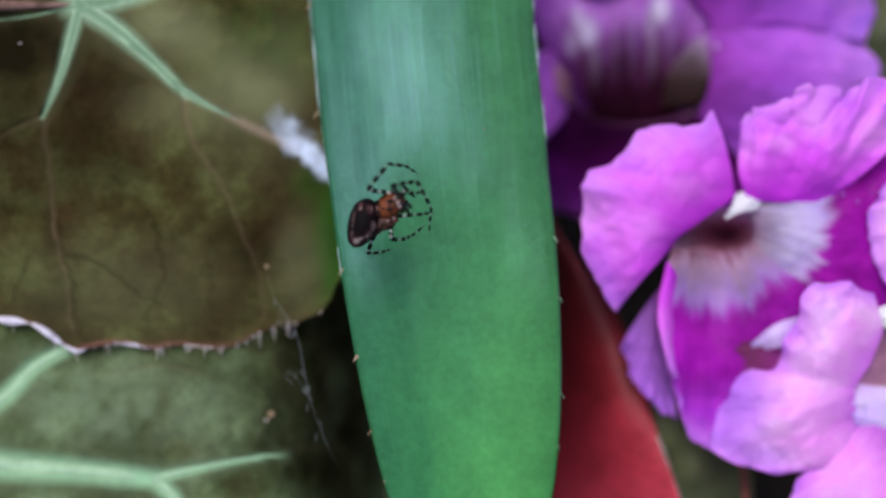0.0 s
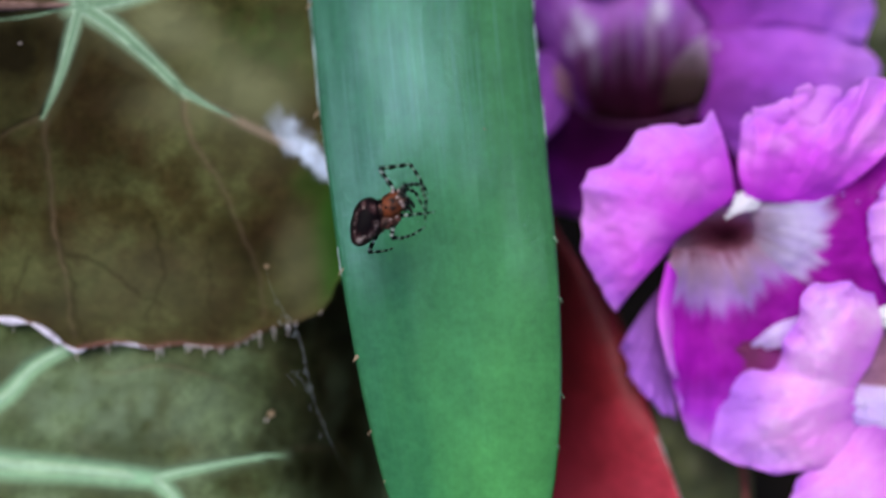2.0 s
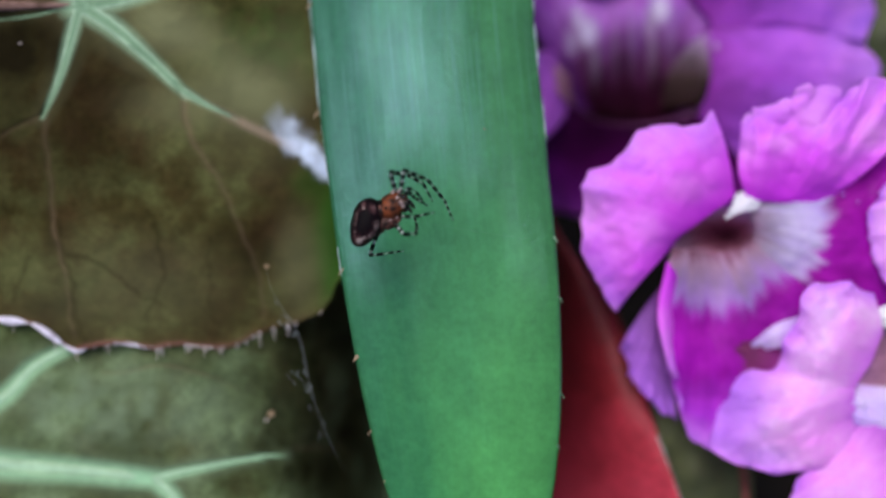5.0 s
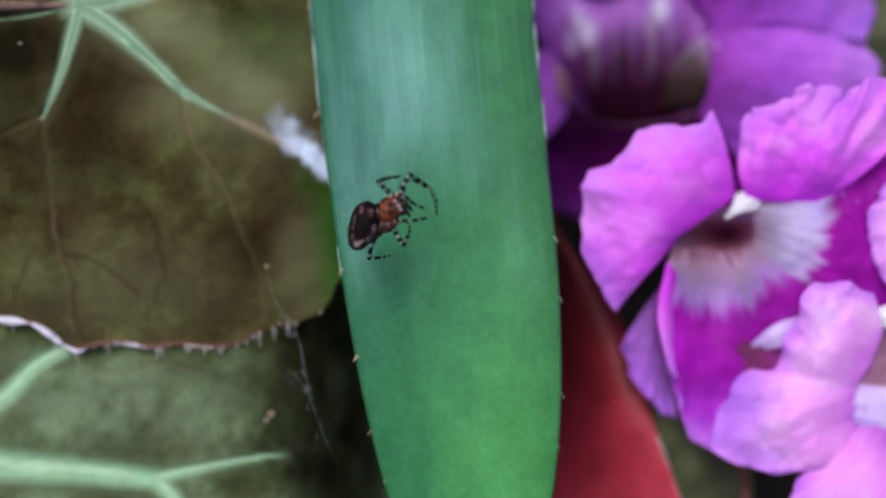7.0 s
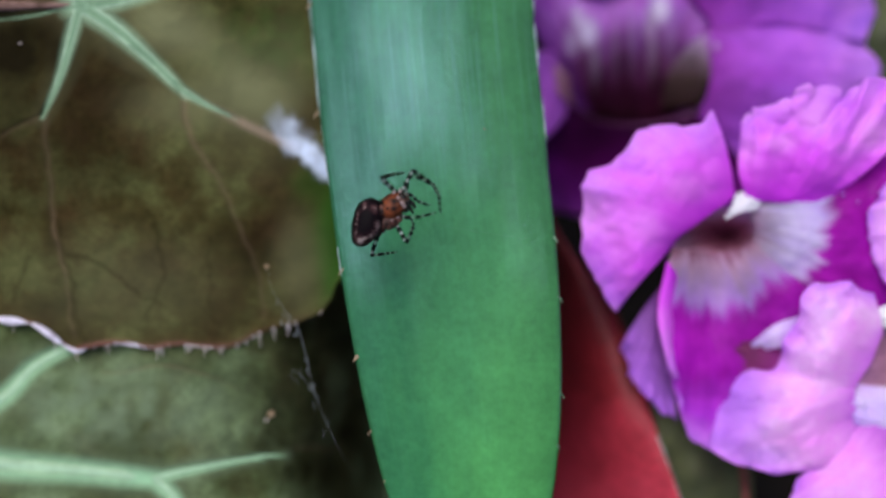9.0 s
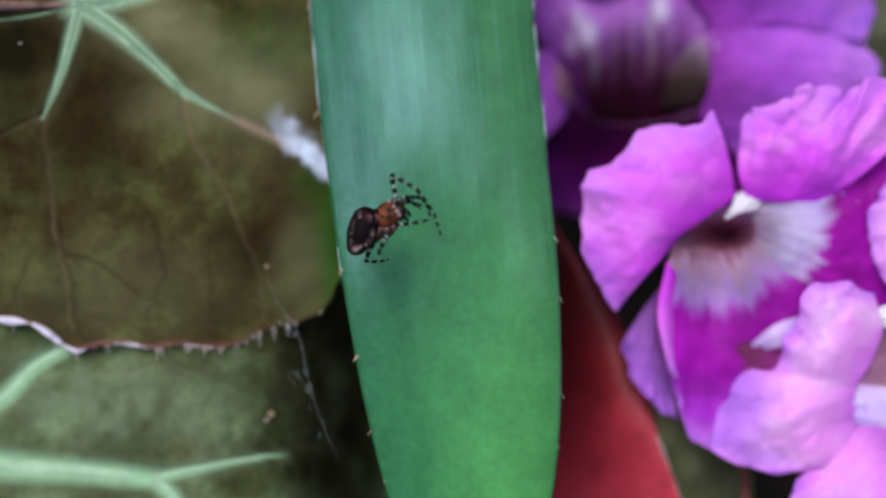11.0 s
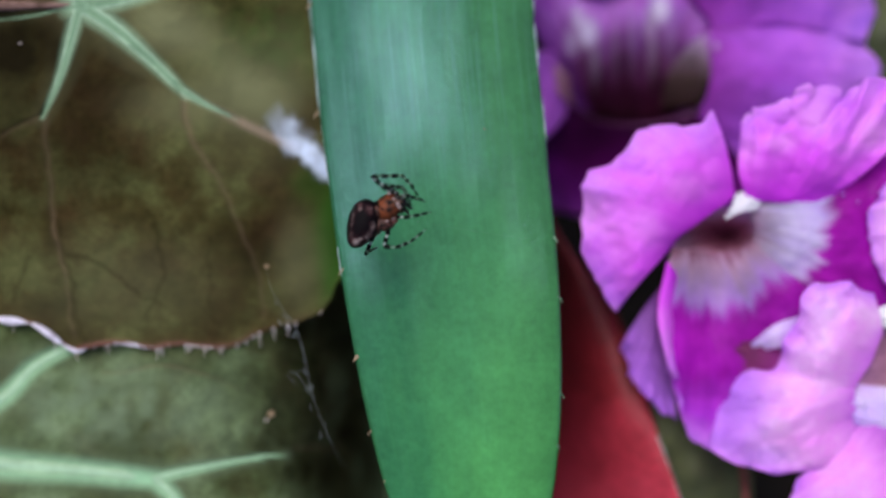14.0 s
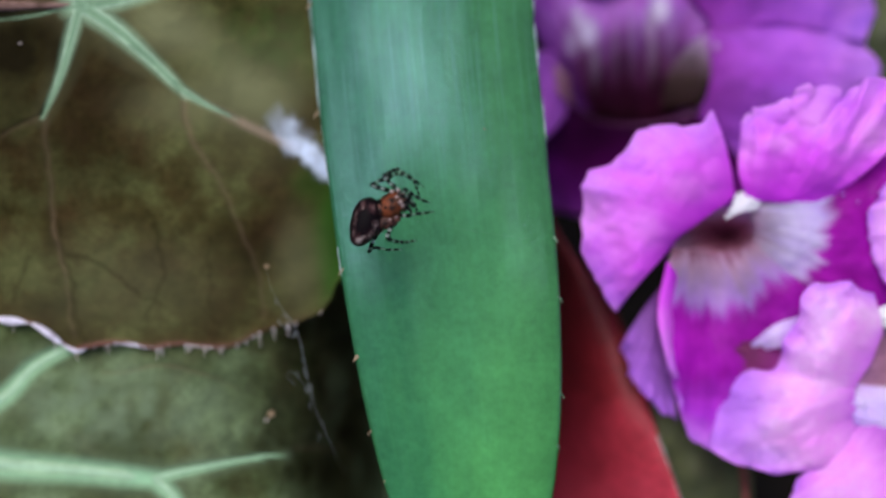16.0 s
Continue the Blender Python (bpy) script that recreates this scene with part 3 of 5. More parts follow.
            e["pale"] = max(e.get("pale", 0.0), halo[i, j] * (0.45 + 0.25 * n1))
            for key in ("flush", "pale", "glare_patch"):
                cols[key].append(e.get(key, 0.0))
    faces = []
    for i in range(rings - 1):
        for j in range(spokes):
            k = (j + 1) % spokes
            faces.append((i * spokes + j, (i + 1) * spokes + j, (i + 1) * spokes + k, i * spokes + k))
    faces.append(tuple(range(spokes)))
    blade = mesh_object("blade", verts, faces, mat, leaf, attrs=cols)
    m = blade.modifiers.new("thickness", "SOLIDIFY")
    m.thickness, m.offset = 0.0006, 0
    for line, w0, w1 in veins:
        c = spline(line, 60)
        w = np.linspace(w0, w1, 60) * 0.56
        rib, rib_faces, rib_uv = [], [], []
        for i in range(60):
            d = c[min(i + 1, 59)] - c[max(i - 1, 0)]
            n = np.array([-d[1], d[0]]) / np.linalg.norm(d)
            for j in range(13):
                u = j / 6 - 1
                wob = 1 + 0.22 * noise.noise(Vector((c[i][0] * 0.05, c[i][1] * 0.05, 3.0 if u > 0 else 7.0)))
                x, y = c[i] + n * u * w[i] * wob
                n1 = noise.fractal(Vector((x * 0.008, y * 0.008, h0)), 1, 2, 4)
                lift = 0.34 * (1 - u * u) - (0.09 if grooved else 0.0) * math.exp(-(u / 0.2) ** 2) - 0.25 * abs(u) ** 6
                end = min(1.0, (59 - i) / 8)
                h = h0 + float(slope(np.array([x]), np.array([y]))[0]) + 0.7 * n1 - 0.24 + lift * end - 0.3 * (1 - end)
                rib.append(at(x, y, h))
                rib_uv.append((j / 12, i / 59))
        for i in range(59):
            for j in range(12):
                q = i * 13 + j
                rib_faces.append((q, q + 13, q + 14, q + 1))
        mesh_object("vein", rib, rib_faces, VEIN if grooved else VEIN_SMOOTH, blade, rib_uv, "raised pale green vein")
    hc = h0 + float(slope(np.array([centre[0]], float), np.array([centre[1]], float))[0])
    tube("leaf_stalk", [at(*centre, hc - 0.3), at(centre[0] + 20, centre[1], hc - 12), at(*stalk_to, G)], [2.0, 2.0, 2.4], STALK, leaf, 12)
    return leaf, X[-1], Y[-1], H[-1], th


def upper_extra(x, y, n):
    fine_n = noise.fractal(Vector((x * 0.035, y * 0.035, 5.0)), 1, 2, 3)
    # Bluish white glare at the vein's end, painted as a ragged patch.
    a = ((x - 482) * 0.70 + (y - 205) * 0.72) / 132
    p = -(x - 482) * 0.72 + (y - 205) * 0.70 + 13 * fine_n
    w = 22 - 10 * max(0.0, a - 0.4)
    # This mask sets where the painted glare lies.
    dry = max(0.0, min(1.0, 0.15 + 1.3 * a)) * math.exp(-(p / w) ** 4) if -0.12 < a < 1.15 else 0.0
    return {"flush": min(1.0, 1.4 * blob(x, y, 602, 430, 46, 120) + 0.5 * blob(x, y, 540, 325, 28, 34) + (0.45 + 0.4 * fine_n) * blob(x, y, 470, 85, 110, 75)), "pale": 0.6 * math.exp(-((0.58 * (x - 265) - 0.81 * (y - 35) - 18) / 48) ** 2) * max(0.0, min(1.0, (x - 190) / 80)) * max(0.0, min(1.0, (540 - x) / 120)) + 0.35 * blob(x, y, 505, 120, 70, 90) + 0.45 * blob(x, y, 530, 470, 45, 90) + 0.30 * blob(x, y, 210, 510, 200, 90) + 0.18 * blob(x, y, 440, 260, 110, 70) + 0.45 * blob(x, y, 410, 180, 110, 50) + 0.32 * blob(x, y, 290, 185, 80, 50) + 0.5 * blob(x, y, 265, 55, 85, 50),
            "pigment_and_shade": 0.62 * blob(x, y, 10, 190, 170, 190) + 0.42 * blob(x, y, 195, 300, 90, 60) + 0.9 * blob(x, y, 40, 80, 105, 55) + 0.3 * blob(x, y, 420, 450, 60, 120),
            "glare_patch": min(1.0, dry * (0.95 + 0.45 * fine_n))}


def lower_extra(x, y, n):
    m = noise.fractal(Vector((x * 0.022, y * 0.022, 8.0)), 1, 2, 3)
    # The shade beside the strap leaf is painted as a mottled dark patch.
    return {"pale": max(0.0, (0.50 + 0.5 * m) * blob(x, y, 210, 720, 220, 75) + 0.3 * blob(x, y, 60, 640, 70, 30)), "flush": 0.0, "pigment_and_shade": max(0.0, (0.74 + 0.5 * m) * blob(x, y, 545, 690, 165, 190))}


def upper_slope(x, y):
    return -3.6 * ((x - 140) / 400) ** 2 - 2.8 * np.clip((y - 300) / 300, 0, 2) ** 2


def lower_slope(x, y):
    return -2.0 * np.clip((x - 330) / 200, 0, 3) ** 2 - 8.0 * np.clip((x - 462) / 100, 0, 2.2) ** 2


up, ux, uy, uh, uth = build_begonia(
    "begonia_leaf", "brown-green begonia leaf with pale green veins and hairy rim", BEGONIA_BROWN, (140, 8),
    [(0, 560), (20, 620), (35, 660), (46.5, 675), (50, 690), (55.4, 688), (60.4, 668), (66.7, 657), (75.3, 631), (84.3, 601), (90.5, 614), (98, 571), (104, 574), (130, 560), (180, 540), (230, 480), (270, 450), (320, 500)],
    -6, [([(142, 8), (129, 58), (106, 138), (76, 208)], 25, 9), ([(140, 8), (200, 48), (262, 102), (330, 168)], 35, 16), ([(322, 160), (366, 186), (420, 212)], 16, 5),
         ([(140, 8), (60, 28), (-40, 40)], 8, 5), ([(132, 8), (190, 3), (285, -16)], 42, 20), ([(140, 8), (120, -60), (60, -160)], 26, 12)],
    [([(82, 198), (88, 320), (108, 450), (135, 600)], 10, 4), ([(82, 203), (20, 235), (-60, 270)], 9, 5), ([(322, 165), (345, 250), (395, 340), (445, 450), (470, 560)], 12, 4),
     ([(100, 385), (120, 470), (138, 560), (150, 620)], 5, -4), ([(125, 450), (190, 475), (260, 532)], 5, -3), ([(262, 375), (290, 460), (278, 520), (255, 590)], 5, -3), ([(375, 420), (370, 500), (388, 595)], 5, -4), ([(60, 455), (38, 490), (22, 545)], 5, -3), ([(265, 530), (300, 548)], 4, -2), ([(200, 310), (230, 330)], 4, -2), ([(20, 235), (15, 330), (-10, 400)], 5, -3)],
    10, (150, -60), upper_slope, upper_extra)
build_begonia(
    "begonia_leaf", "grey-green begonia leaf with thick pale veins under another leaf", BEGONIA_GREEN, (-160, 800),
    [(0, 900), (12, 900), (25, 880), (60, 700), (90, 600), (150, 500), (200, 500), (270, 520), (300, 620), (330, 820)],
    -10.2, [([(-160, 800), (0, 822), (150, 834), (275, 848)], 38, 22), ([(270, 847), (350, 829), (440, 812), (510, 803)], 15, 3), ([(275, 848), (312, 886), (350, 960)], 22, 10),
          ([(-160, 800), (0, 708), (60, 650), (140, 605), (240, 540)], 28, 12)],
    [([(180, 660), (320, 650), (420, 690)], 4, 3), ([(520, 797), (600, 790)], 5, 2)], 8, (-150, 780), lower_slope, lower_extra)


def rim_teeth():
    rnd = random.Random(4)
    tufts = (52, 56, 59, 61, 63, 65, 67.5, 69, 72, 75.5, 77, 80.5, 84, 85, 87.5, 91, 94, 95, 98, 100, 102, 104)
    for q0 in tufts:
        for _ in range(rnd.choice((1, 1, 2, 3))):
            q = q0 + rnd.gauss(0, 0.5)
            j = min(range(len(uth)), key=lambda k: abs(uth[k] - q))
            x, y, h = ux[j], uy[j], uh[j]
            ln = rnd.uniform(5, 12) if rnd.random() < 0.6 else rnd.uniform(13, 24)
            dx = rnd.uniform(-4, 4)
            tube("rim_hair", [at(x, y - 3, h), at(x + dx * 0.4, y + ln * 0.5, h + 0.2), at(x + dx, y + ln, h - 0.1)], [0.14, 0.08, 0.025], HAIR, up, 6, 6)
    for q0, q1, w in ((88, 93, 0.42), (92, 99.5, 0.55), (98.5, 106, 0.7), (76, 88.5, 0.24), (66, 76, 0.15)):
        k = [j for j in range(len(uth)) if q0 <= uth[j] <= q1]
        tube("rim_roll", [at(ux[j], uy[j] - 1, uh[j] + 0.1) for j in k[::4]], [0.05, w * 0.8, w, w * 0.7, 0.05], DRY_RIM if q0 > 70 else HAIR, up, 8, 40, "dry pale rolled leaf edge")


rim_teeth()
tube("petiole", [at(135, 6, -6.9), at(105, 10, -6.0), at(40, 10, -5.4), at(-60, 16, -6), at(-200, 60, -14)], [0.3, 0.75, 1.0, 1.1, 1.2], PETIOLE, up, 10, 30, "reddish petiole")


# ---------- red and olive leaves ----------
def build_red_leaf():
    leaf = thing("red_leaf", "crimson red leaf with a thin pale edge beside the strap leaf", "leaf")
    blade = sheet("blade", [(955, 330, -38), (965, 600, -44), (965, 980, -42)], [(985, 415, -32), (1092, 560, -27), (1160, 760, -19), (1240, 980, -16)], RED, leaf, 50, 60, bulge=7.5, rough=0.4, seed=3, thick=0.6)
    tube("rim", [at(1092, 560, -27), at(1160, 760, -19), at(1240, 980, -16)], [0.04, 0.1, 0.14], RIM, leaf, 6, 40, "thin pale edge")
    for p in ([(1012, 722), (1040, 698), (1072, 684), (1094, 646)], [(1015, 640), (1040, 622), (1062, 590)], [(1050, 800), (1085, 778), (1120, 740)]):
        tube("vein", [at(x, y, height_on(blade, x, y) + 0.12) for x, y in p], [0.16, 0.12, 0.03], RED_VEIN, leaf, 6, 20, "dark red vein")
    tube("leaf_stalk", [at(1040, 960, -22), at(1040, 1080, -40), at(1040, 1100, G)], [2.5, 2.0, 2.4], STALK, leaf)


def build_back_leaf(label, a, b, stalk, seed):
    leaf = thing("background_leaf", label, "leaf", "leaves behind the flowers")
    sheet("blade", a, b, OLIVE, leaf, 40, 30, bulge=3, rough=1.5, seed=seed, thick=0.6)
    tube("leaf_stalk", [at(*stalk), at(stalk[0] + 10, stalk[1], stalk[2] - 15), at(stalk[0] + 10, stalk[1] + 10, G)], [2.2, 2, 2.4], STALK, leaf)


build_red_leaf()
build_back_leaf("dull olive-green leaf behind the red leaf and flowers", [(1110, 640, -26), (1100, 800, -27), (1110, 1000, -28)], [(1240, 660, -27), (1320, 790, -28), (1338, 1000, -29)], (1220, 960, -27), 11)
build_back_leaf("dull olive leaf showing behind the violet petals", [(1380, -200, -60), (1400, 0, -58), (1430, 200, -60)], [(1800, -220, -60), (1780, 20, -60), (1700, 240, -62)], (1600, -100, -59), 12)


def build_brown_stem():
    stalk = thing("plant_stem", "brownish red plant stem behind the pale flower", "stem")
    tube("stem_body", [at(1302, 770, -26), at(1316, 840, -25), at(1326, 960, -27), at(1335, 1060, G)], [0.5, 1.0, 1.1, 1.3], RED_STEM, stalk, 12, 30)


build_brown_stem()


# ---------- flowers ----------
def funnel(name, cx, cy, rx, ry, h, drop, lean, mat, parent, tilt=0.0, low=0.12, guides=(), bend=1.0, front=0.0):
    """The flower's throat: a narrowing tube that opens upwards."""
    n, sides = 40, 96
    verts, uvs, faces, guide = [], [], [], []
    for i in range(n):
        s = i / (n - 1)
        k = (1 - s) ** 0.75 * (1 - low) + low
        for j in range(sides):
            w = 2 * math.pi * j / sides
            fl = 1 + 0.05 * math.sin(8 * w + 0.6) * min(1, 3 * s + 0.2)
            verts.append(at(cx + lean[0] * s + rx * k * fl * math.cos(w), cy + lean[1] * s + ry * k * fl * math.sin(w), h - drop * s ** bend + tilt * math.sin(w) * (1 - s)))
            uvs.append((j / sides * 2, min(1.0, s + front * max(0.0, math.sin(w)))))
            x, y = cx + lean[0] * s + rx * k * fl * math.cos(w), cy + lean[1] * s + ry * k * fl * math.sin(w)
            guide.append(max([g[4] * blob(x, y, *g[:4]) for g in guides], default=0.0))
    for i in range(n - 1):
        for j in range(sides):
            k = (j + 1) % sides
            faces.append((i * sides + j, i * sides + k, (i + 1) * sides + k, (i + 1) * sides + j))
    faces.append(tuple((n - 1) * sides + j for j in range(sides)))
    return mesh_object(name, verts, faces, mat, parent, uvs, attrs={"guide": guide})


def stem(flower, x, y, h):
    tube("flower_stem", [at(x, y, h), at(x + 6, y + 8, h - 15), at(x + 10, y + 20, G)], [1.6, 1.2, 1.6], STALK, flower)


def build_violet_flower():
    f = thing("trumpet_flower", "violet trumpet flower with a dark maroon throat, shaded behind another", "flower", "trumpet flowers")
    guides = ((1040, 58, 17, 24, 1.0), (1028, 40, 14, 14, 0.8), (1168, 16, 17, 25, 1.0), (1052, 100, 10, 42, 0.24), (1154, 78, 10, 50, 0.24), (1088, 80, 7, 50, 0.13), (1118, 66, 7, 55, 0.15), (1186, 66, 9, 50, 0.13), (1022, 24, 12, 16, 0.5), (1150, 40, 12, 30, 0.4), (1010, 76, 12, 22, 0.5))
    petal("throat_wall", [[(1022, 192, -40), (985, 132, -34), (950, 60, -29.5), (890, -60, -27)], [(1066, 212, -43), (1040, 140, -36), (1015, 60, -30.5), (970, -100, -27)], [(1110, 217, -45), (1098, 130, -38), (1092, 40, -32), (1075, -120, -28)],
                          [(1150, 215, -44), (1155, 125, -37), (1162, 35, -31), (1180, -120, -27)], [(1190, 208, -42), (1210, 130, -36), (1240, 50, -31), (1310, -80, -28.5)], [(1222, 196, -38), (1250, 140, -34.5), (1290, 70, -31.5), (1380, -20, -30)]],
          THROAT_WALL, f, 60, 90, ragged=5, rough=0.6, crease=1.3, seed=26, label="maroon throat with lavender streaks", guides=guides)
    petal("lip", [[(1170, 192, -40), (1182, 130, -36), (1225, 72, -31)], [(1205, 190, -36), (1222, 128, -32.5), (1254, 60, -29.4)], [(1240, 184, -34), (1258, 135, -30.5), (1274, 82, -29.2)]], GREY_LIP, f, 24, 20, ragged=3, rough=0.4, crease=0.3, seed=27, label="greyish mauve lip")
    petal("lip", [[(1018, 190, -35), (992, 172, -32), (972, 150, -31)], [(1012, 165, -34), (995, 148, -31), (976, 128, -30.4)], [(1010, 140, -33), (1000, 126, -31), (985, 112, -30.4)]], MAUVE, f, 20, 16, ragged=3, rough=0.4, crease=0.3, seed=28, label="pale mauve lip")
    petal("lip", [[(1022, 198, -39), (1019, 206, -37)], [(1066, 214, -40), (1064, 222, -37)], [(1110, 218, -40), (1110, 226, -37)], [(1172, 212, -39), (1174, 220, -36)], [(1236, 186, -38), (1242, 194, -35)]], LIP, f, 10, 40, ragged=4, rough=0.4, crease=0.3, seed=29, label="dusky mauve front lip of the throat")
    petal("petal", [[(988, 92, -31.6), (958, 90, -29.2), (890, 85, -30)], [(998, 158, -33.5), (966, 190, -30), (890, 215, -31)], [(1010, 192, -36), (974, 238, -32), (900, 290, -33)]], VIOLET_SOFT, f, 30, 40, ragged=4, rough=0.8, crease=0.5, seed=21, label="soft violet side petal")
    # Lower lip petal, its colour darkened for the shade under the throat.
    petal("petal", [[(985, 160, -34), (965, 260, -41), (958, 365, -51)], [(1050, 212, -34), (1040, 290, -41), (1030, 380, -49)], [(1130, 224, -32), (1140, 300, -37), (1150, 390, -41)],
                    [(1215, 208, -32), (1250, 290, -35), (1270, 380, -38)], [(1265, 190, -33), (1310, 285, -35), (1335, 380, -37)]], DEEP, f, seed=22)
    petal("petal", [[(1245, 55, -29.6), (1340, 25, -29), (1450, 30, -28)], [(1255, 90, -29.6), (1370, 80, -27), (1520, 70, -27.5)], [(1258, 130, -29.6), (1370, 140, -27), (1560, 130, -28)],
                    [(1252, 165, -29.8), (1350, 190, -28), (1500, 190, -29)], [(1235, 205, -30.5), (1300, 270, -32), (1350, 330, -32)]], VIOLET, f, seed=23)
    sheet("petal", [(1030, 0, -29.4), (985, -60, -28), (960, -180, -27)], [(1160, -25, -31), (1170, -80, -28), (1180, -180, -27)], VIOLET, f, tip=(0, -40), bulge=2, seed=24, rough=0.9)
    petal("petal", [[(1175, -20, -29.4), (1220, -90, -27), (1300, -180, -26)], [(1215, 2, -29.4), (1300, -60, -26), (1420, -140, -25)], [(1245, 28, -29.3), (1380, -20, -25.5), (1540, -40, -26)],
                    [(1260, 55, -29.4), (1390, 46, -27.4), (1535, 78, -27.2)]], VIOLET, f, seed=25)
    stem(f, 1112, 212, -45.2)


def build_orchid_flower():
    f = thing("trumpet_flower", "orchid-pink trumpet flower with a white throat and magenta lower lip", "flower", "trumpet flowers")
    petal("petal", [[(1316, 356, -12), (1400, 350, -11), (1480, 330, -11), (1600, 235, -11.4)], [(1330, 390, -13), (1410, 390, -10.5), (1500, 390, -11), (1610, 370, -12)],
                    [(1335, 410, -14), (1410, 440, -11), (1490, 470, -11.5), (1580, 510, -13)], [(1330, 445, -14.6), (1380, 510, -14.4), (1415, 560, -15.3), (1480, 620, -16.5)]], SIDE, f, 50, 50, seed=31)
    petal("petal", [[(1190, 440, -11.6), (1168, 540, -10.5), (1180, 640, -11.5), (1205, 700, -12)], [(1215, 442, -12.6), (1210, 560, -12), (1205, 680, -12), (1222, 770, -12)], [(1250, 446, -13.4), (1255, 570, -13.3), (1250, 690, -13.5), (1262, 795, -12.5)],
                    [(1285, 446, -13.6), (1310, 560, -12.8), (1310, 680, -13.6), (1320, 790, -13.6)], [(1312, 442, -13.4), (1368, 560, -12.4), (1390, 620, -13.6), (1390, 720, -14.6)], [(1330, 428, -13.6), (1425, 510, -12.2), (1462, 565, -13), (1470, 650, -15)]], LOWER, f, 60, 60, seed=32)
    petal("petal", [[(1322, 352, -11), (1306, 295, -9), (1318, 228, -9)], [(1345, 355, -11), (1345, 280, -7), (1352, 188, -7.5)], [(1375, 358, -11), (1400, 270, -8), (1440, 150, -6.5)],
                    [(1405, 360, -11), (1460, 280, -6.5), (1500, 158, -8)], [(1430, 362, -11), (1510, 285, -8), (1560, 140, -6)], [(1450, 364, -11.5), (1550, 290, -8.5), (1650, 180, -8)]], PINK, f, 60, 100, ragged=17, rough=1.7, crease=1.5, seed=33, guides=((1448, 205, 34, 40, 0.6), (1538, 232, 34, 34, 0.65), (1382, 252, 30, 18, 0.45), (1326, 262, 18, 30, 0.45), (1470, 160, 30, 16, 0.35), (1500, 262, 26, 20, 0.3)))
    petal("petal", [[(1300, 345, -11), (1290, 280, -9), (1270, 198, -8)], [(1294, 352, -11), (1266, 292, -8), (1240, 216, -8)], [(1285, 360, -11), (1225, 300, -7), (1145, 224, -8)], [(1273, 368, -11), (1192, 322, -6.5), (1084, 282, -8.6)], [(1262, 375, -11), (1160, 340, -6), (1040, 310, -9)],
                    [(1235, 395, -11), (1140, 415, -6.5), (1028, 435, -10)], [(1200, 420, -11), (1130, 470, -7.5), (1052, 492, -10.5)], [(1185, 440, -11.5), (1150, 480, -9), (1085, 552, -11)]], PINK, f, 60, 90, ragged=10, rough=1.1, crease=0.8, seed=34, guides=((1215, 330, 40, 26, 0.3), (1145, 400, 30, 34, 0.35), (1180, 245, 60, 30, 0.2), (1060, 350, 34, 50, 0.25)))
    petal("petal", [[(1170, 505, -16), (1130, 560, -15), (1100, 605, -16)], [(1172, 530, -15.5), (1145, 600, -14), (1118, 665, -15)], [(1175, 560, -15.5), (1165, 640, -15), (1160, 720, -15)],
                    [(1178, 600, -16), (1190, 680, -16), (1198, 745, -16)]], LILAC, f, seed=35)
    funnel("throat", 1266, 414, 86, 48, -13.6, 7.5, (22, 2), THROAT, f, 0.0, 0.05)
    petal("fold", [[(1346, 350, -11.6), (1328, 336, -11.2), (1304, 342, -11.4)], [(1346, 360, -10.9), (1325, 354, -10.2), (1293, 366, -10.9)], [(1338, 373, -10.9), (1314, 376, -10.5), (1282, 388, -11.3)]], FOLD, f, 20, 20, ragged=2, crease=0.1, rough=0.2, seed=37, thick=0.1, label="bright white fold of the throat")
    petal("fold", [[(1180, 462, -10.5), (1164, 560, -9.6), (1186, 655, -10.6)], [(1190, 475, -10.6), (1178, 565, -9.9), (1192, 668, -11)], [(1200, 490, -12), (1192, 575, -11.9), (1202, 672, -12.2)]], PINK, f, 24, 14, ragged=3, rough=0.3, crease=0.2, seed=38)
    stem(f, 1289, 416, -21.4)


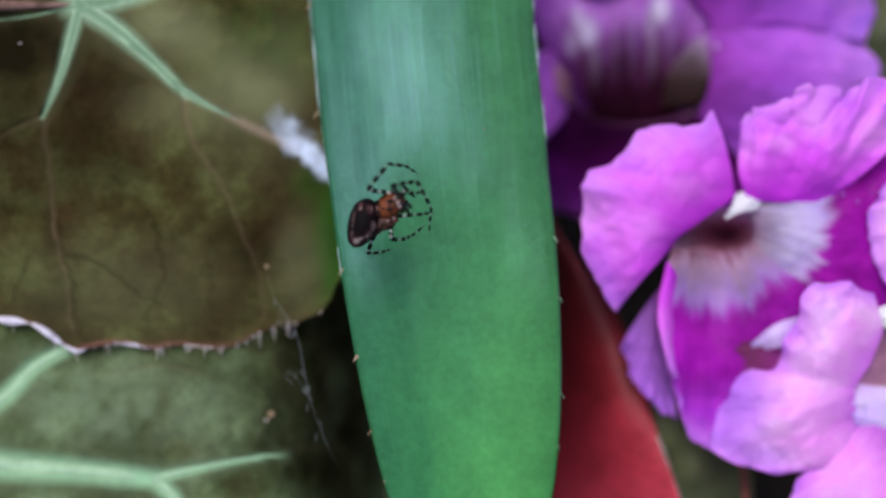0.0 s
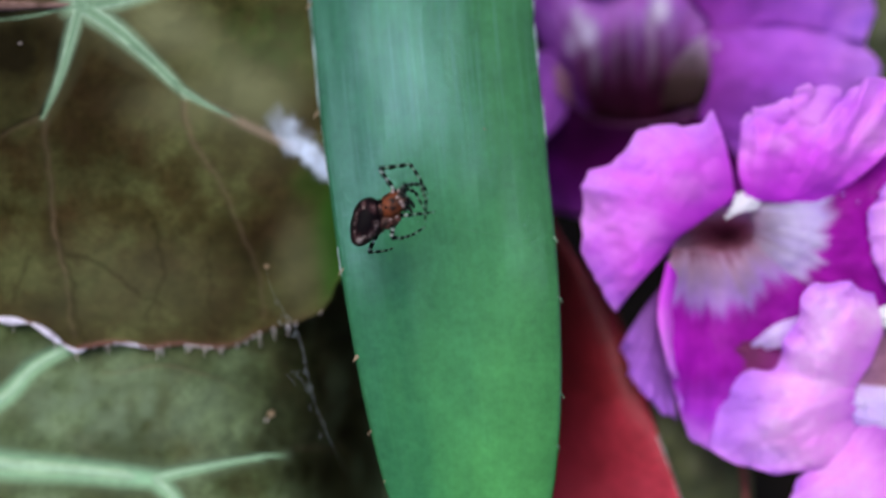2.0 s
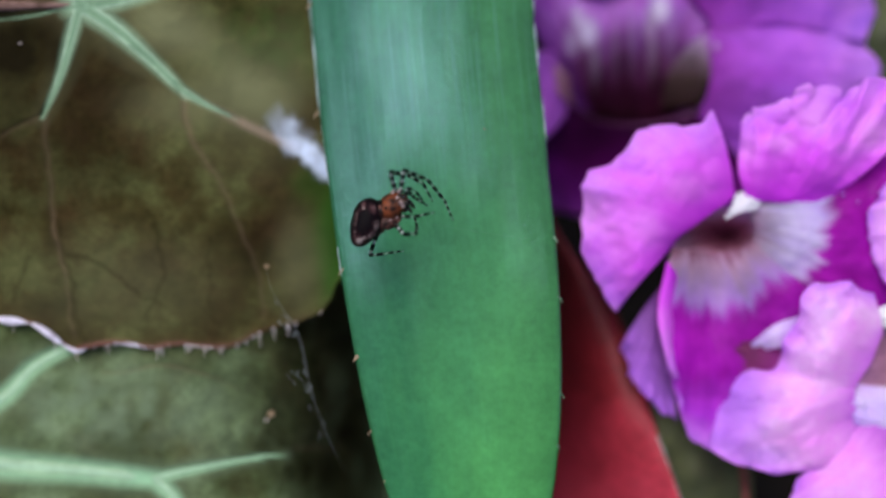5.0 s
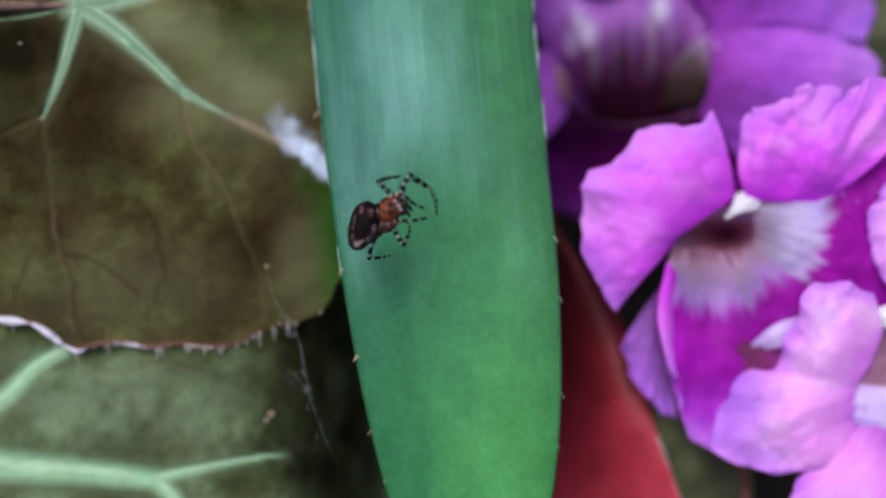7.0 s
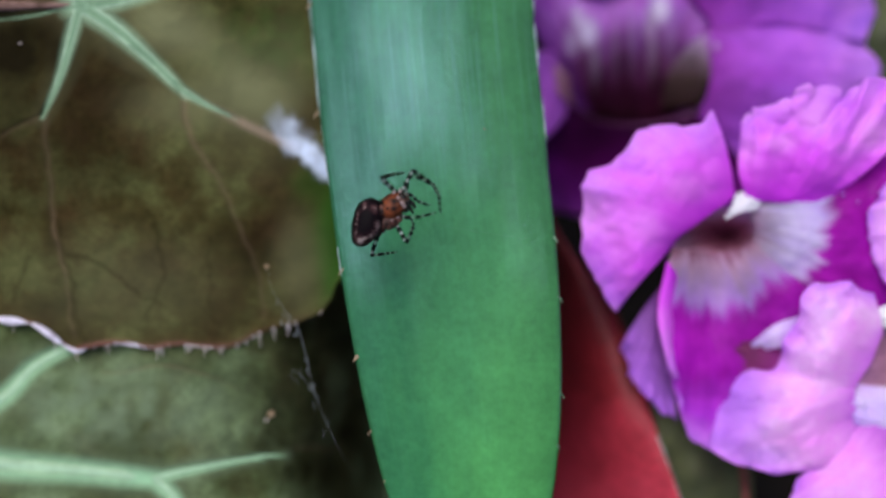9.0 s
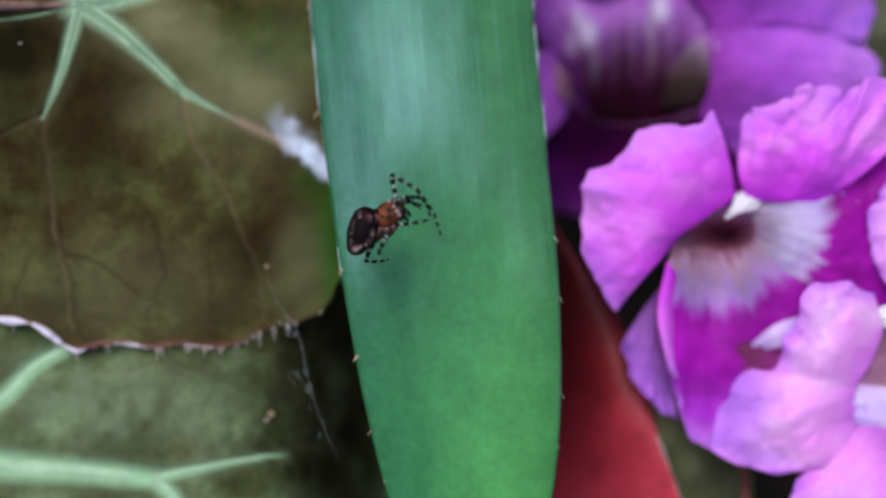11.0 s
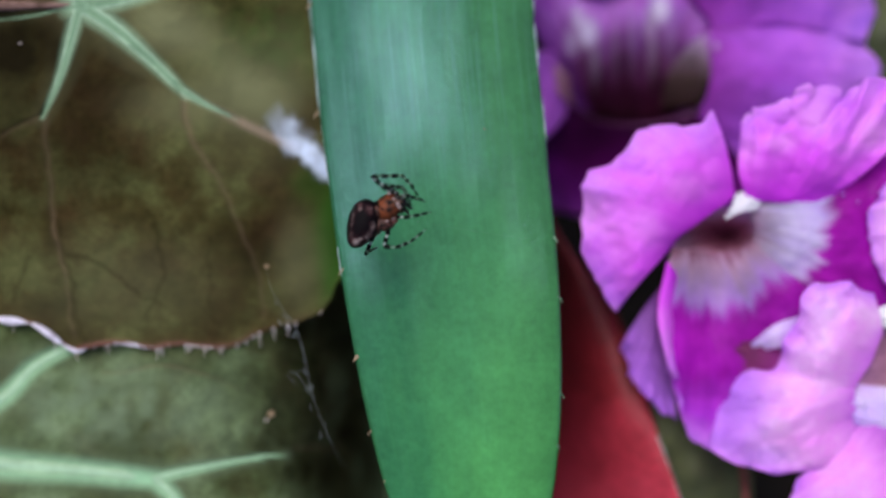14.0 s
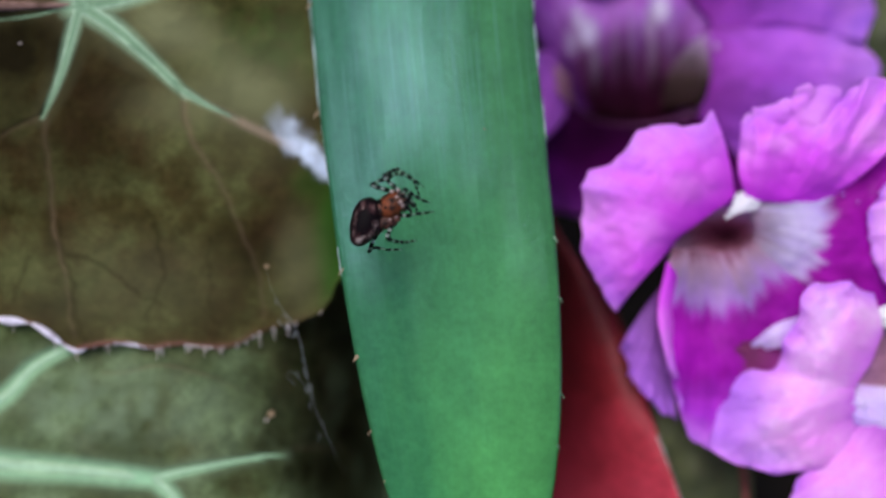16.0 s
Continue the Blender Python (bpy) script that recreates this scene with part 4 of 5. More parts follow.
def build_pale_flower():
    f = thing("trumpet_flower", "pale pink trumpet flower with ruffled lobes and mauve throat", "flower", "trumpet flowers")
    petal("petal", [[(1562, 590, -9), (1556, 556, -8), (1546, 530, -8)], [(1552, 615, -9), (1518, 560, -6.4), (1496, 494, -7)], [(1540, 645, -9), (1486, 580, -6), (1426, 500, -7.2)], [(1528, 662, -9), (1466, 618, -6), (1410, 548, -7.6)],
                    [(1520, 674, -9.2), (1452, 650, -6.8), (1382, 600, -8)], [(1516, 682, -9.6), (1448, 664, -7.6), (1376, 634, -9.2)], [(1513, 688, -9.9), (1448, 676, -8.1), (1368, 656, -10.2)], [(1512, 694, -9.7), (1440, 690, -7.4), (1376, 668, -9.2), (1306, 654, -12)],
                    [(1512, 706, -9.6), (1432, 715, -6.5), (1364, 712, -8.8), (1286, 714, -11.6)], [(1515, 722, -9.6), (1420, 748, -6.4), (1345, 765, -8.6), (1262, 772, -11.4)], [(1520, 740, -10), (1430, 785, -7), (1355, 795, -9.2), (1280, 806, -11)],
                    [(1525, 758, -10), (1465, 805, -8), (1412, 825, -9.2), (1352, 826, -10.4)], [(1535, 770, -10.5), (1505, 815, -9), (1492, 832, -9.6), (1470, 846, -10.4)]], PALE_RIMMED, f, 60, 150, ragged=11, rough=1.3, crease=0.6, seed=41, label="pale pink double lobe with a pinch across its middle", guides=((1306, 720, 50, 62, 0.75), (1285, 775, 40, 36, 0.65), (1345, 808, 50, 22, 0.5)))
    petal("petal", [[(1540, 730, -10), (1480, 800, -9), (1405, 845, -10)], [(1560, 750, -9.5), (1490, 850, -7), (1400, 890, -9)], [(1590, 770, -9), (1540, 880, -6), (1440, 980, -9)],
                    [(1640, 780, -9), (1620, 900, -7), (1560, 1030, -9)]], PALE, f, 40, 60, rough=0.8, crease=0.3, seed=43)
    petal("petal", [[(1680, 260, -12), (1620, 290, -10), (1565, 325, -10)], [(1690, 340, -12), (1620, 360, -9), (1538, 385, -10)], [(1690, 440, -12), (1620, 440, -9.5), (1545, 445, -10.5)], [(1680, 560, -12), (1620, 540, -11), (1565, 500, -11)]], PALE, f, seed=44)
    petal("lip", [[(1630, 560, -13), (1570, 570, -11), (1530, 585, -10.6)], [(1640, 620, -14), (1575, 625, -12), (1508, 630, -11)], [(1640, 680, -14), (1580, 675, -12), (1506, 668, -11)], [(1640, 730, -13), (1580, 715, -11.6), (1520, 700, -11)]], MAUVE, f, seed=45, label="brownish mauve throat lip")
    petal("lip", [[(1640, 690, -12), (1575, 686, -11), (1508, 682, -10.6)], [(1640, 730, -11), (1570, 725, -9.6), (1505, 700, -9.8)], [(1640, 770, -10.6), (1575, 765, -9.4), (1508, 735, -9.6)], [(1640, 800, -11), (1585, 795, -10.4), (1520, 775, -10.4)]], LAVENDER, f, seed=49, label="white throat lip")
    petal("fold", [[(1600, 540, -9.6), (1570, 540, -8.6), (1546, 552, -9.2)], [(1600, 560, -9), (1570, 560, -8.2), (1542, 566, -9)], [(1600, 582, -9.6), (1570, 580, -8.8), (1548, 578, -9.6)]], FOLD, f, 16, 14, ragged=2, seed=50)
    petal("fold", [[(1425, 556, -10.5), (1375, 573, -10.2), (1340, 600, -12)], [(1420, 580, -10), (1375, 592, -9.6), (1330, 610, -12.2)], [(1410, 612, -10.8), (1380, 615, -10.8), (1345, 620, -12.6)]], LAVENDER, f, 20, 16, ragged=3, rough=0.4, seed=46)
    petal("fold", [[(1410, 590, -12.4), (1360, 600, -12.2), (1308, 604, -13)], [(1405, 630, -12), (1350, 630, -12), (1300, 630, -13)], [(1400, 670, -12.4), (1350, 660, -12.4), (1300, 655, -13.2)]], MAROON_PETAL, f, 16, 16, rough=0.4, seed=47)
    stem(f, 1600, 660, -16)


build_violet_flower()
build_orchid_flower()
build_pale_flower()


# ---------- spider ----------
def leg_material(name, pale_a, pale_b):
    """Pale leg with dark rings, banded along its length."""
    m, N, L, B = material(name)
    uv = N.new("ShaderNodeTexCoord")
    sep = N.new("ShaderNodeSeparateXYZ")
    L.new(uv.outputs["UV"], sep.inputs["Vector"])
    fr = N.new("ShaderNodeMath")
    fr.operation = "FRACT"
    L.new(sep.outputs["Y"], fr.inputs[0])
    r = ramp_node(N, [(0.0, (0.003, 0.004, 0.004)), (0.56, (0.003, 0.005, 0.004)), (0.64, pale_a), (0.92, pale_b), (1.0, (0.003, 0.004, 0.004))])
    L.new(fr.outputs[0], r.inputs["Fac"])
    n = noise_node(N, L, uv.outputs["Object"], 3000, 3.0)
    c = mix_node(N, L, 0.35, r.outputs["Color"], n.outputs["Fac"], "OVERLAY")
    L.new(c, B.inputs["Base Color"])
    B.inputs["Roughness"].default_value = 0.5
    B.inputs["Specular IOR Level"].default_value = 0.08
    return m


def abdomen_material():
    m, N, L, B = material("abdomen_pattern")
    a = N.new("ShaderNodeAttribute")
    a.attribute_name = "pattern"
    co = N.new("ShaderNodeTexCoord").outputs["Object"]
    n1 = noise_node(N, L, co, 1500, 4.0, 0.7)
    n2 = noise_node(N, L, co, 5000, 3.0, 0.6)
    r = ramp_node(N, [(0.0, (0.003, 0.002, 0.003)), (0.30, (0.010, 0.004, 0.006)), (0.62, (0.070, 0.030, 0.032)), (1.0, (0.40, 0.31, 0.29))])
    ad = N.new("ShaderNodeMath")
    ad.operation = "MULTIPLY"
    L.new(a.outputs["Fac"], ad.inputs[0])
    sc = N.new("ShaderNodeMath")
    sc.operation = "MULTIPLY_ADD"
    L.new(n1.outputs["Fac"], sc.inputs[0])
    sc.inputs[1].default_value, sc.inputs[2].default_value = 2.0, 0.0
    L.new(sc.outputs[0], ad.inputs[1])
    L.new(ad.outputs[0], r.inputs["Fac"])
    c = mix_node(N, L, 0.4, r.outputs["Color"], n2.outputs["Fac"], "OVERLAY")
    L.new(c, B.inputs["Base Color"])
    B.inputs["Roughness"].default_value = 0.6
    B.inputs["Specular IOR Level"].default_value = 0.06
    bump(N, L, n2.outputs["Fac"], 0.4, 0.0001, B)
    return m


LEG = leg_material("banded_leg", (0.10, 0.19, 0.13), (0.17, 0.27, 0.19))
FEMUR = leg_material("banded_femur", (0.24, 0.28, 0.25), (0.40, 0.44, 0.42))
ABDOMEN = abdomen_material()
CARAPACE = simple_material("carapace_orange_brown", (0.010, 0.005, 0.004), (0.17, 0.042, 0.015), 1000, 0.5, 0.5, 0.0001, 0.15, (0.38, 0.56))
COXA = simple_material("coxa_brown", (0.010, 0.005, 0.004), (0.14, 0.056, 0.045), 1300, 0.5, 0.3, 0.0001, 0.15, (0.44, 0.62))
EYE_BLACK = simple_material("eye_black", (0.004, 0.004, 0.004), (0.008, 0.007, 0.007), 900, 0.15, 0.05)
FANG = simple_material("palp_black", (0.006, 0.006, 0.005), (0.03, 0.025, 0.02), 1200, 0.4)
HOME = (615, 437)                 # the body's rest mark on the plan
BODY_H = 13.0                     # it hangs on its silk in front of the leaf


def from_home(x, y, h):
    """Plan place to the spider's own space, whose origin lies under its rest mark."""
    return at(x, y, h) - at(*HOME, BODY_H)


def dome(name, cx, cy, radii, h, up, down, mat, parent, pattern=None, spokes=48, rings=14, power=0.5):
    """A closed rounded body over an outline given by angle and radius."""
    ang, rad = [r[0] for r in radii], [r[1] for r in radii]
    a3, r3 = np.r_[np.array(ang) - 360, ang, np.array(ang) + 360], np.r_[rad, rad, rad]
    th = np.linspace(0, 360, spokes, endpoint=False)
    R = np.interp(th, a3, r3)
    R = (np.roll(R, 1) + 2 * R + np.roll(R, -1)) / 4
    verts, faces, pat = [], [], []
    levels = [(math.sin(q), math.cos(q)) for q in np.linspace(0.06, math.pi - 0.06, rings * 2)]
    for sn, cs in levels:
        for j in range(spokes):
            w = radians(th[j])
            f = sn ** 0.9
            verts.append(from_home(cx + R[j] * f * math.cos(w), cy + R[j] * f * math.sin(w), h + (up if cs > 0 else down) * math.copysign(abs(cs) ** (2 * power), cs)))
            pat.append(pattern(f, th[j]) if pattern and cs > -0.3 else 0.25)
    n = len(levels)
    for i in range(n - 1):
        for j in range(spokes):
            k = (j + 1) % spokes
            faces.append((i * spokes + j, (i + 1) * spokes + j, (i + 1) * spokes + k, i * spokes + k))
    faces.append(tuple(range(spokes)))
    faces.append(tuple((n - 1) * spokes + j for j in range(spokes))[::-1])
    return mesh_object(name, verts, faces, mat, parent, attrs={"pattern": pat})


def abdomen_pattern(f, th):
    """Dark middle field with a pale scalloped band along its flank and rear."""
    a = radians(th)
    x, y = f * math.cos(a), f * math.sin(a)
    wob = noise.fractal(Vector((3.1 * x, 3.1 * y, 2.0)), 1, 2, 3)
    fleck = noise.fractal(Vector((8.5 * x, 8.5 * y, 5.0)), 1, 2, 3)
    dots = math.exp(-((f - 0.70 - 0.10 * wob) / 0.12) ** 2) * (0.42 + 0.34 * math.sin(a * 17 + 6 * wob) + 0.75 * fleck) if 122 < th < 275 else 0.0
    rear = 1.0 * math.exp(-((f - 0.74) / 0.20) ** 2 - ((th - 110) / 17) ** 2)
    lower = (0.52 + 1.0 * fleck) * math.exp(-((f - 0.70 - 0.1 * wob) / 0.22) ** 2) if th < 112 or th > 345 else 0.0
    front = (0.66 + 0.4 * fleck) * math.exp(-((f - 0.66) / 0.16) ** 2 - ((th - 298) / 17) ** 2)
    shoulder = 0.7 * math.exp(-((f - 0.80) / 0.12) ** 2 - ((th - 265) / 9) ** 2)
    return 0.05 + 0.07 * fleck + max(0.0, dots, rear, lower, front, shoulder)


def ball(name, p, r, mat, parent):
    bm = bmesh.new()
    bmesh.ops.create_uvsphere(bm, u_segments=12, v_segments=8, radius=r * 0.001, matrix=Matrix.Translation(p) @ Matrix.Diagonal((1, 1, 0.85, 1)))
    me = bpy.data.meshes.new(name)
    bm.to_mesh(me)
    bm.free()
    me.materials.append(mat)
    me.shade_smooth()
    ob = new(name, me)
    ob.parent = parent
    return ob


def segment(name, length, r0, r1, bands, parent):
    """A leg joint along its own x axis, swollen at its dark rings, with fine bristles."""
    n, sides = max(20, 9 * bands + 1), 10
    verts, uvs, faces = [], [], []
    rnd = random.Random(name + str(length))
    for i in range(n):
        q = i / (n - 1)
        u = q * bands + 0.1
        ring = 1.28 if 0.02 < u % 1 < 0.60 else 0.78
        r = (r0 * (1 - q) + r1 * q) * ring * 0.001
        if i in (0, n - 1):
            r *= 0.55
        for j in range(sides):
            w = 2 * math.pi * j / sides
            verts.append((q * length, r * math.cos(w), r * math.sin(w)))
            uvs.append((j / sides, u))
    for i in range(n - 1):
        for j in range(sides):
            k = (j + 1) % sides
            faces.append((i * sides + j, i * sides + k, (i + 1) * sides + k, (i + 1) * sides + j))
    faces.append(tuple(range(sides))[::-1])
    faces.append(tuple((n - 1) * sides + j for j in range(sides)))
    for _ in range(18):
        q, w = rnd.uniform(0.1, 0.95), rnd.uniform(0, 6.28)
        r = (r0 * (1 - q) + r1 * q) * 0.001
        b = Vector((q * length, 0, 0))
        d = Vector((0.5, math.cos(w), math.sin(w)))
        o = len(verts)
        side = Vector((0.00004, 0, 0))
        verts += [b + d * r * 0.7 - side, b + d * r * 0.7 + side, b + d * r * 1.9]
        uvs += [(0, 0.2)] * 3
        faces.append((o, o + 1, o + 2))
    return mesh_object(name, verts, faces, FEMUR if name == "femur" else LEG, parent, uvs)


# Poses of the spider: body shift, then knee, ankle, heel and tip of each leg, on the plan.
POSES = []


def posed(t, body, **legs):
    POSES.append((t, body, legs))


posed(0.0, (615, 437), a=(650, 336, 687, 290, 718, 294, 738, 307), b=(693, 329, 738, 321, 763, 368, 759, 416), c=(716, 332, 726, 342, 738, 341, 750, 342), g=(718, 336, 724, 342, 730, 346, 736, 350), d=(722, 381, 740, 380, 752, 378, 768, 377), e=(692, 424, 712, 424, 728, 418, 752, 399), f=(650, 448, 664, 448, 678, 446, 692, 441))
posed(0.5, (615, 437), a=(714, 291, 734, 299, 745, 316, 757, 331), b=(728, 312, 756, 331, 765, 355, 769, 394), c=(730, 341, 757, 344, 759, 355, 757, 370), g=(722, 335, 732, 342, 730, 355, 726, 358), d=(722, 382, 740, 380, 752, 378, 770, 375), e=(693, 423, 710, 424, 726, 418, 753, 399), f=(650, 448, 665, 447, 678, 445, 692, 441))
posed(1.0, (613, 438), a=(652, 322, 700, 305, 728, 326, 745, 345), b=(728, 319, 745, 335, 762, 372, 760, 398), c=(716, 335, 737, 346, 748, 356, 757, 366), g=(705, 333, 720, 338, 735, 343, 748, 343), d=(723, 385, 740, 381, 752, 379, 768, 377), e=(694, 425, 710, 426, 728, 420, 757, 404), f=(650, 450, 665, 449, 678, 446, 693, 441))
posed(1.5, (617, 438), a=(673, 307, 702, 300, 724, 316, 738, 350), b=(680, 321, 722, 327, 738, 345, 748, 368), c=(708, 337, 722, 340, 738, 341, 752, 342), g=(712, 330, 722, 335, 724, 345, 725, 357), d=(722, 383, 740, 380, 752, 379, 768, 377), e=(693, 424, 710, 424, 727, 418, 754, 402), f=(650, 447, 666, 449, 680, 446, 696, 441))
posed(2.0, (620, 435), a=(671, 299, 726, 291, 744, 318, 757, 343), b=(715, 328, 744, 326, 754, 355, 752, 395), c=(718, 334, 735, 340, 745, 360, 752, 372), g=(712, 335, 722, 350, 728, 358, 733, 366), d=(724, 381, 740, 379, 752, 378, 771, 375), e=(693, 421, 710, 422, 728, 417, 754, 401), f=(652, 446, 668, 446, 682, 444, 698, 439))
posed(2.5, (618, 439), a=(656, 327, 702, 292, 727, 309, 743, 330), b=(722, 312, 743, 332, 758, 368, 760, 395), c=(718, 338, 728, 344, 738, 346, 744, 338), g=(710, 335, 720, 330, 728, 336, 735, 343), d=(724, 384, 740, 381, 752, 380, 770, 378), e=(693, 425, 712, 425, 728, 419, 752, 400), f=(652, 449, 668, 451, 682, 447, 698, 443))
posed(3.0, (616, 438), a=(688, 293, 715, 308, 736, 325, 739, 350), b=(703, 297, 735, 323, 742, 350, 740, 378), c=(712, 335, 735, 343, 745, 346, 755, 348), g=(718, 342, 728, 355, 735, 368, 740, 378), d=(718, 383, 735, 380, 750, 379, 767, 377), e=(680, 419, 692, 422, 712, 421, 737, 400), f=(650, 448, 665, 449, 678, 446, 695, 441))
posed(3.5, (620, 437), a=(692, 302, 722, 306, 757, 317, 782, 338), b=(706, 302, 758, 318, 770, 335, 782, 366), c=(716, 342, 750, 349, 765, 355, 782, 367), g=(722, 348, 738, 356, 748, 357, 759, 359), d=(722, 383, 738, 381, 752, 379, 769, 377), e=(706, 423, 718, 420, 725, 398, 724, 385), f=(652, 450, 668, 451, 682, 449, 699, 446))
posed(4.0, (620, 438), a=(698, 303, 735, 312, 765, 332, 779, 370), b=(706, 304, 752, 317, 772, 338, 783, 351), c=(722, 342, 735, 352, 745, 359, 756, 365), g=(720, 348, 730, 358, 733, 365, 732, 372), d=(718, 385, 735, 385, 750, 381, 768, 377), e=(710, 407, 726, 414, 727, 402, 722, 380), f=(652, 452, 668, 452, 682, 450, 700, 447))
posed(4.2, (619, 438), a=(698, 303, 735, 313, 765, 334, 779, 372), b=(706, 304, 752, 318, 772, 339, 783, 353), c=(722, 342, 735, 352, 745, 359, 756, 366), g=(720, 348, 730, 358, 733, 365, 732, 372), d=(718, 385, 735, 385, 750, 381, 768, 378), e=(710, 408, 726, 414, 727, 402, 722, 380), f=(652, 453, 668, 453, 682, 451, 700, 448))
STILL = dict(a=(678, 314, 692, 308, 706, 306, 718, 304), b=(733, 300, 770, 325, 780, 345, 782, 376), c=(728, 342, 743, 355, 752, 358, 764, 362), g=(725, 310, 742, 312, 757, 320, 770, 328), d=(722, 383, 740, 383, 755, 380, 774, 375), e=(722, 427, 730, 412, 735, 397, 730, 382), f=(660, 450, 674, 449, 688, 447, 706, 444))
for t, bx, by in ((6.3, 622, 432), (6.5, 622, 434), (7.0, 616, 442), (7.5, 621, 430), (8.0, 625, 434), (8.5, 619, 436), (9.0, 622, 436), (9.2, 621, 437)):
    posed(t, (bx, by), **{k: tuple(v + (bx - 625 if i % 2 == 0 else by - 434) for i, v in enumerate(p)) for k, p in STILL.items()})
posed(11.3, (613, 452), a=(720, 352, 748, 352, 758, 366, 765, 392), b=(690, 310, 735, 335, 765, 378, 780, 424), c=(718, 358, 735, 360, 742, 362, 748, 364), g=(720, 356, 730, 364, 738, 368, 744, 374), d=(716, 398, 732, 396, 748, 393, 765, 388), e=(676, 430, 670, 442, 668, 450, 672, 446), f=(645, 462, 660, 464, 674, 463, 690, 459))
posed(11.5, (620, 434), a=(738, 331, 765, 335, 773, 350, 773, 378), b=(714, 292, 765, 330, 795, 360, 810, 402), c=(728, 345, 745, 345, 752, 346, 758, 347), g=(730, 341, 740, 348, 748, 352, 754, 358), d=(723, 383, 740, 381, 755, 380, 773, 378), e=(680, 413, 675, 425, 671, 433, 672, 437), f=(652, 447, 668, 450, 682, 449, 703, 445))
posed(12.0, (616, 433), a=(722, 337, 738, 334, 752, 337, 763, 346), b=(704, 293, 754, 316, 780, 365, 793, 415), c=(730, 345, 742, 348, 752, 347, 763, 346), g=(722, 352, 735, 357, 742, 364, 748, 370), d=(720, 380, 740, 378, 757, 375, 773, 387), e=(673, 426, 682, 440, 690, 448, 704, 456), f=(646, 445, 657, 452, 672, 455, 690, 456))
posed(12.5, (617, 442), a=(660, 333, 690, 297, 720, 300, 742, 312), b=(676, 315, 730, 315, 746, 335, 758, 361), c=(718, 340, 735, 353, 748, 358, 758, 361), g=(722, 348, 736, 356, 741, 370, 744, 385), d=(722, 388, 738, 385, 750, 383, 767, 380), e=(694, 425, 702, 442, 722, 450, 748, 446), f=(650, 452, 664, 445, 676, 451, 690, 455))
posed(13.0, (625, 426), a=(667, 314, 700, 305, 722, 303, 735, 302), b=(720, 305, 740, 308, 748, 330, 757, 347), c=(720, 325, 740, 335, 750, 345, 765, 352), g=(735, 338, 747, 352, 742, 372, 728, 390), d=(723, 375, 740, 373, 752, 372, 772, 370), e=(688, 412, 708, 426, 738, 431, 765, 417), f=(660, 437, 676, 437, 700, 437, 727, 435))
posed(13.5, (620, 428), a=(687, 297, 718, 300, 728, 315, 740, 345), b=(703, 303, 727, 318, 738, 342, 757, 348), c=(722, 330, 738, 345, 742, 360, 738, 377), g=(720, 345, 732, 360, 738, 372, 740, 378), d=(722, 378, 738, 376, 752, 373, 767, 371), e=(694, 412, 702, 427, 725, 420, 746, 401), f=(653, 441, 668, 433, 690, 433, 715, 430))
posed(14.0, (614, 438), a=(658, 313, 712, 311, 728, 328, 742, 352), b=(680, 329, 712, 332, 722, 345, 728, 368), c=(720, 345, 735, 352, 742, 353, 753, 357), g=(715, 350, 722, 360, 727, 368, 730, 370), d=(717, 385, 735, 382, 748, 379, 763, 376), e=(676, 449, 712, 439, 735, 424, 763, 399), f=(647, 450, 655, 444, 660, 441, 668, 438))
posed(14.5, (621, 429), a=(665, 312, 700, 299, 725, 305, 742, 325), b=(708, 322, 735, 328, 742, 345, 762, 352), c=(718, 332, 735, 342, 738, 355, 737, 370), g=(715, 340, 728, 355, 733, 365, 730, 370), d=(722, 378, 740, 375, 752, 374, 770, 371), e=(696, 421, 706, 427, 728, 430, 748, 410), f=(655, 440, 668, 434, 680, 437, 697, 436))
posed(15.0, (625, 425), a=(658, 321, 675, 316, 690, 314, 700, 314), b=(717, 297, 732, 306, 742, 318, 752, 330), c=(718, 330, 738, 343, 748, 346, 764, 352), g=(728, 335, 738, 350, 737, 362, 732, 367), d=(724, 375, 740, 373, 752, 372, 771, 370), e=(690, 422, 703, 432, 725, 438, 748, 434), f=(658, 437, 672, 431, 690, 437, 712, 438))
posed(15.5, (617, 441), a=(668, 318, 690, 312, 705, 314, 725, 318), b=(683, 330, 722, 330, 735, 345, 736, 355), c=(720, 345, 740, 355, 748, 357, 758, 361), g=(722, 352, 735, 360, 737, 372, 735, 384), d=(722, 387, 738, 384, 752, 382, 767, 378), e=(697, 418, 706, 433, 730, 435, 758, 423), f=(650, 448, 668, 440, 688, 445, 712, 437))
posed(16.0, (619, 435), a=(656, 328, 700, 308, 722, 310, 749, 331), b=(678, 312, 702, 299, 733, 320, 743, 350), c=(716, 335, 735, 348, 748, 355, 762, 359), g=(722, 345, 733, 360, 737, 370, 740, 377), d=(721, 382, 738, 379, 752, 377, 768, 375), e=(684, 422, 700, 428, 718, 429, 738, 426), f=(652, 446, 662, 438, 700, 445, 755, 442))

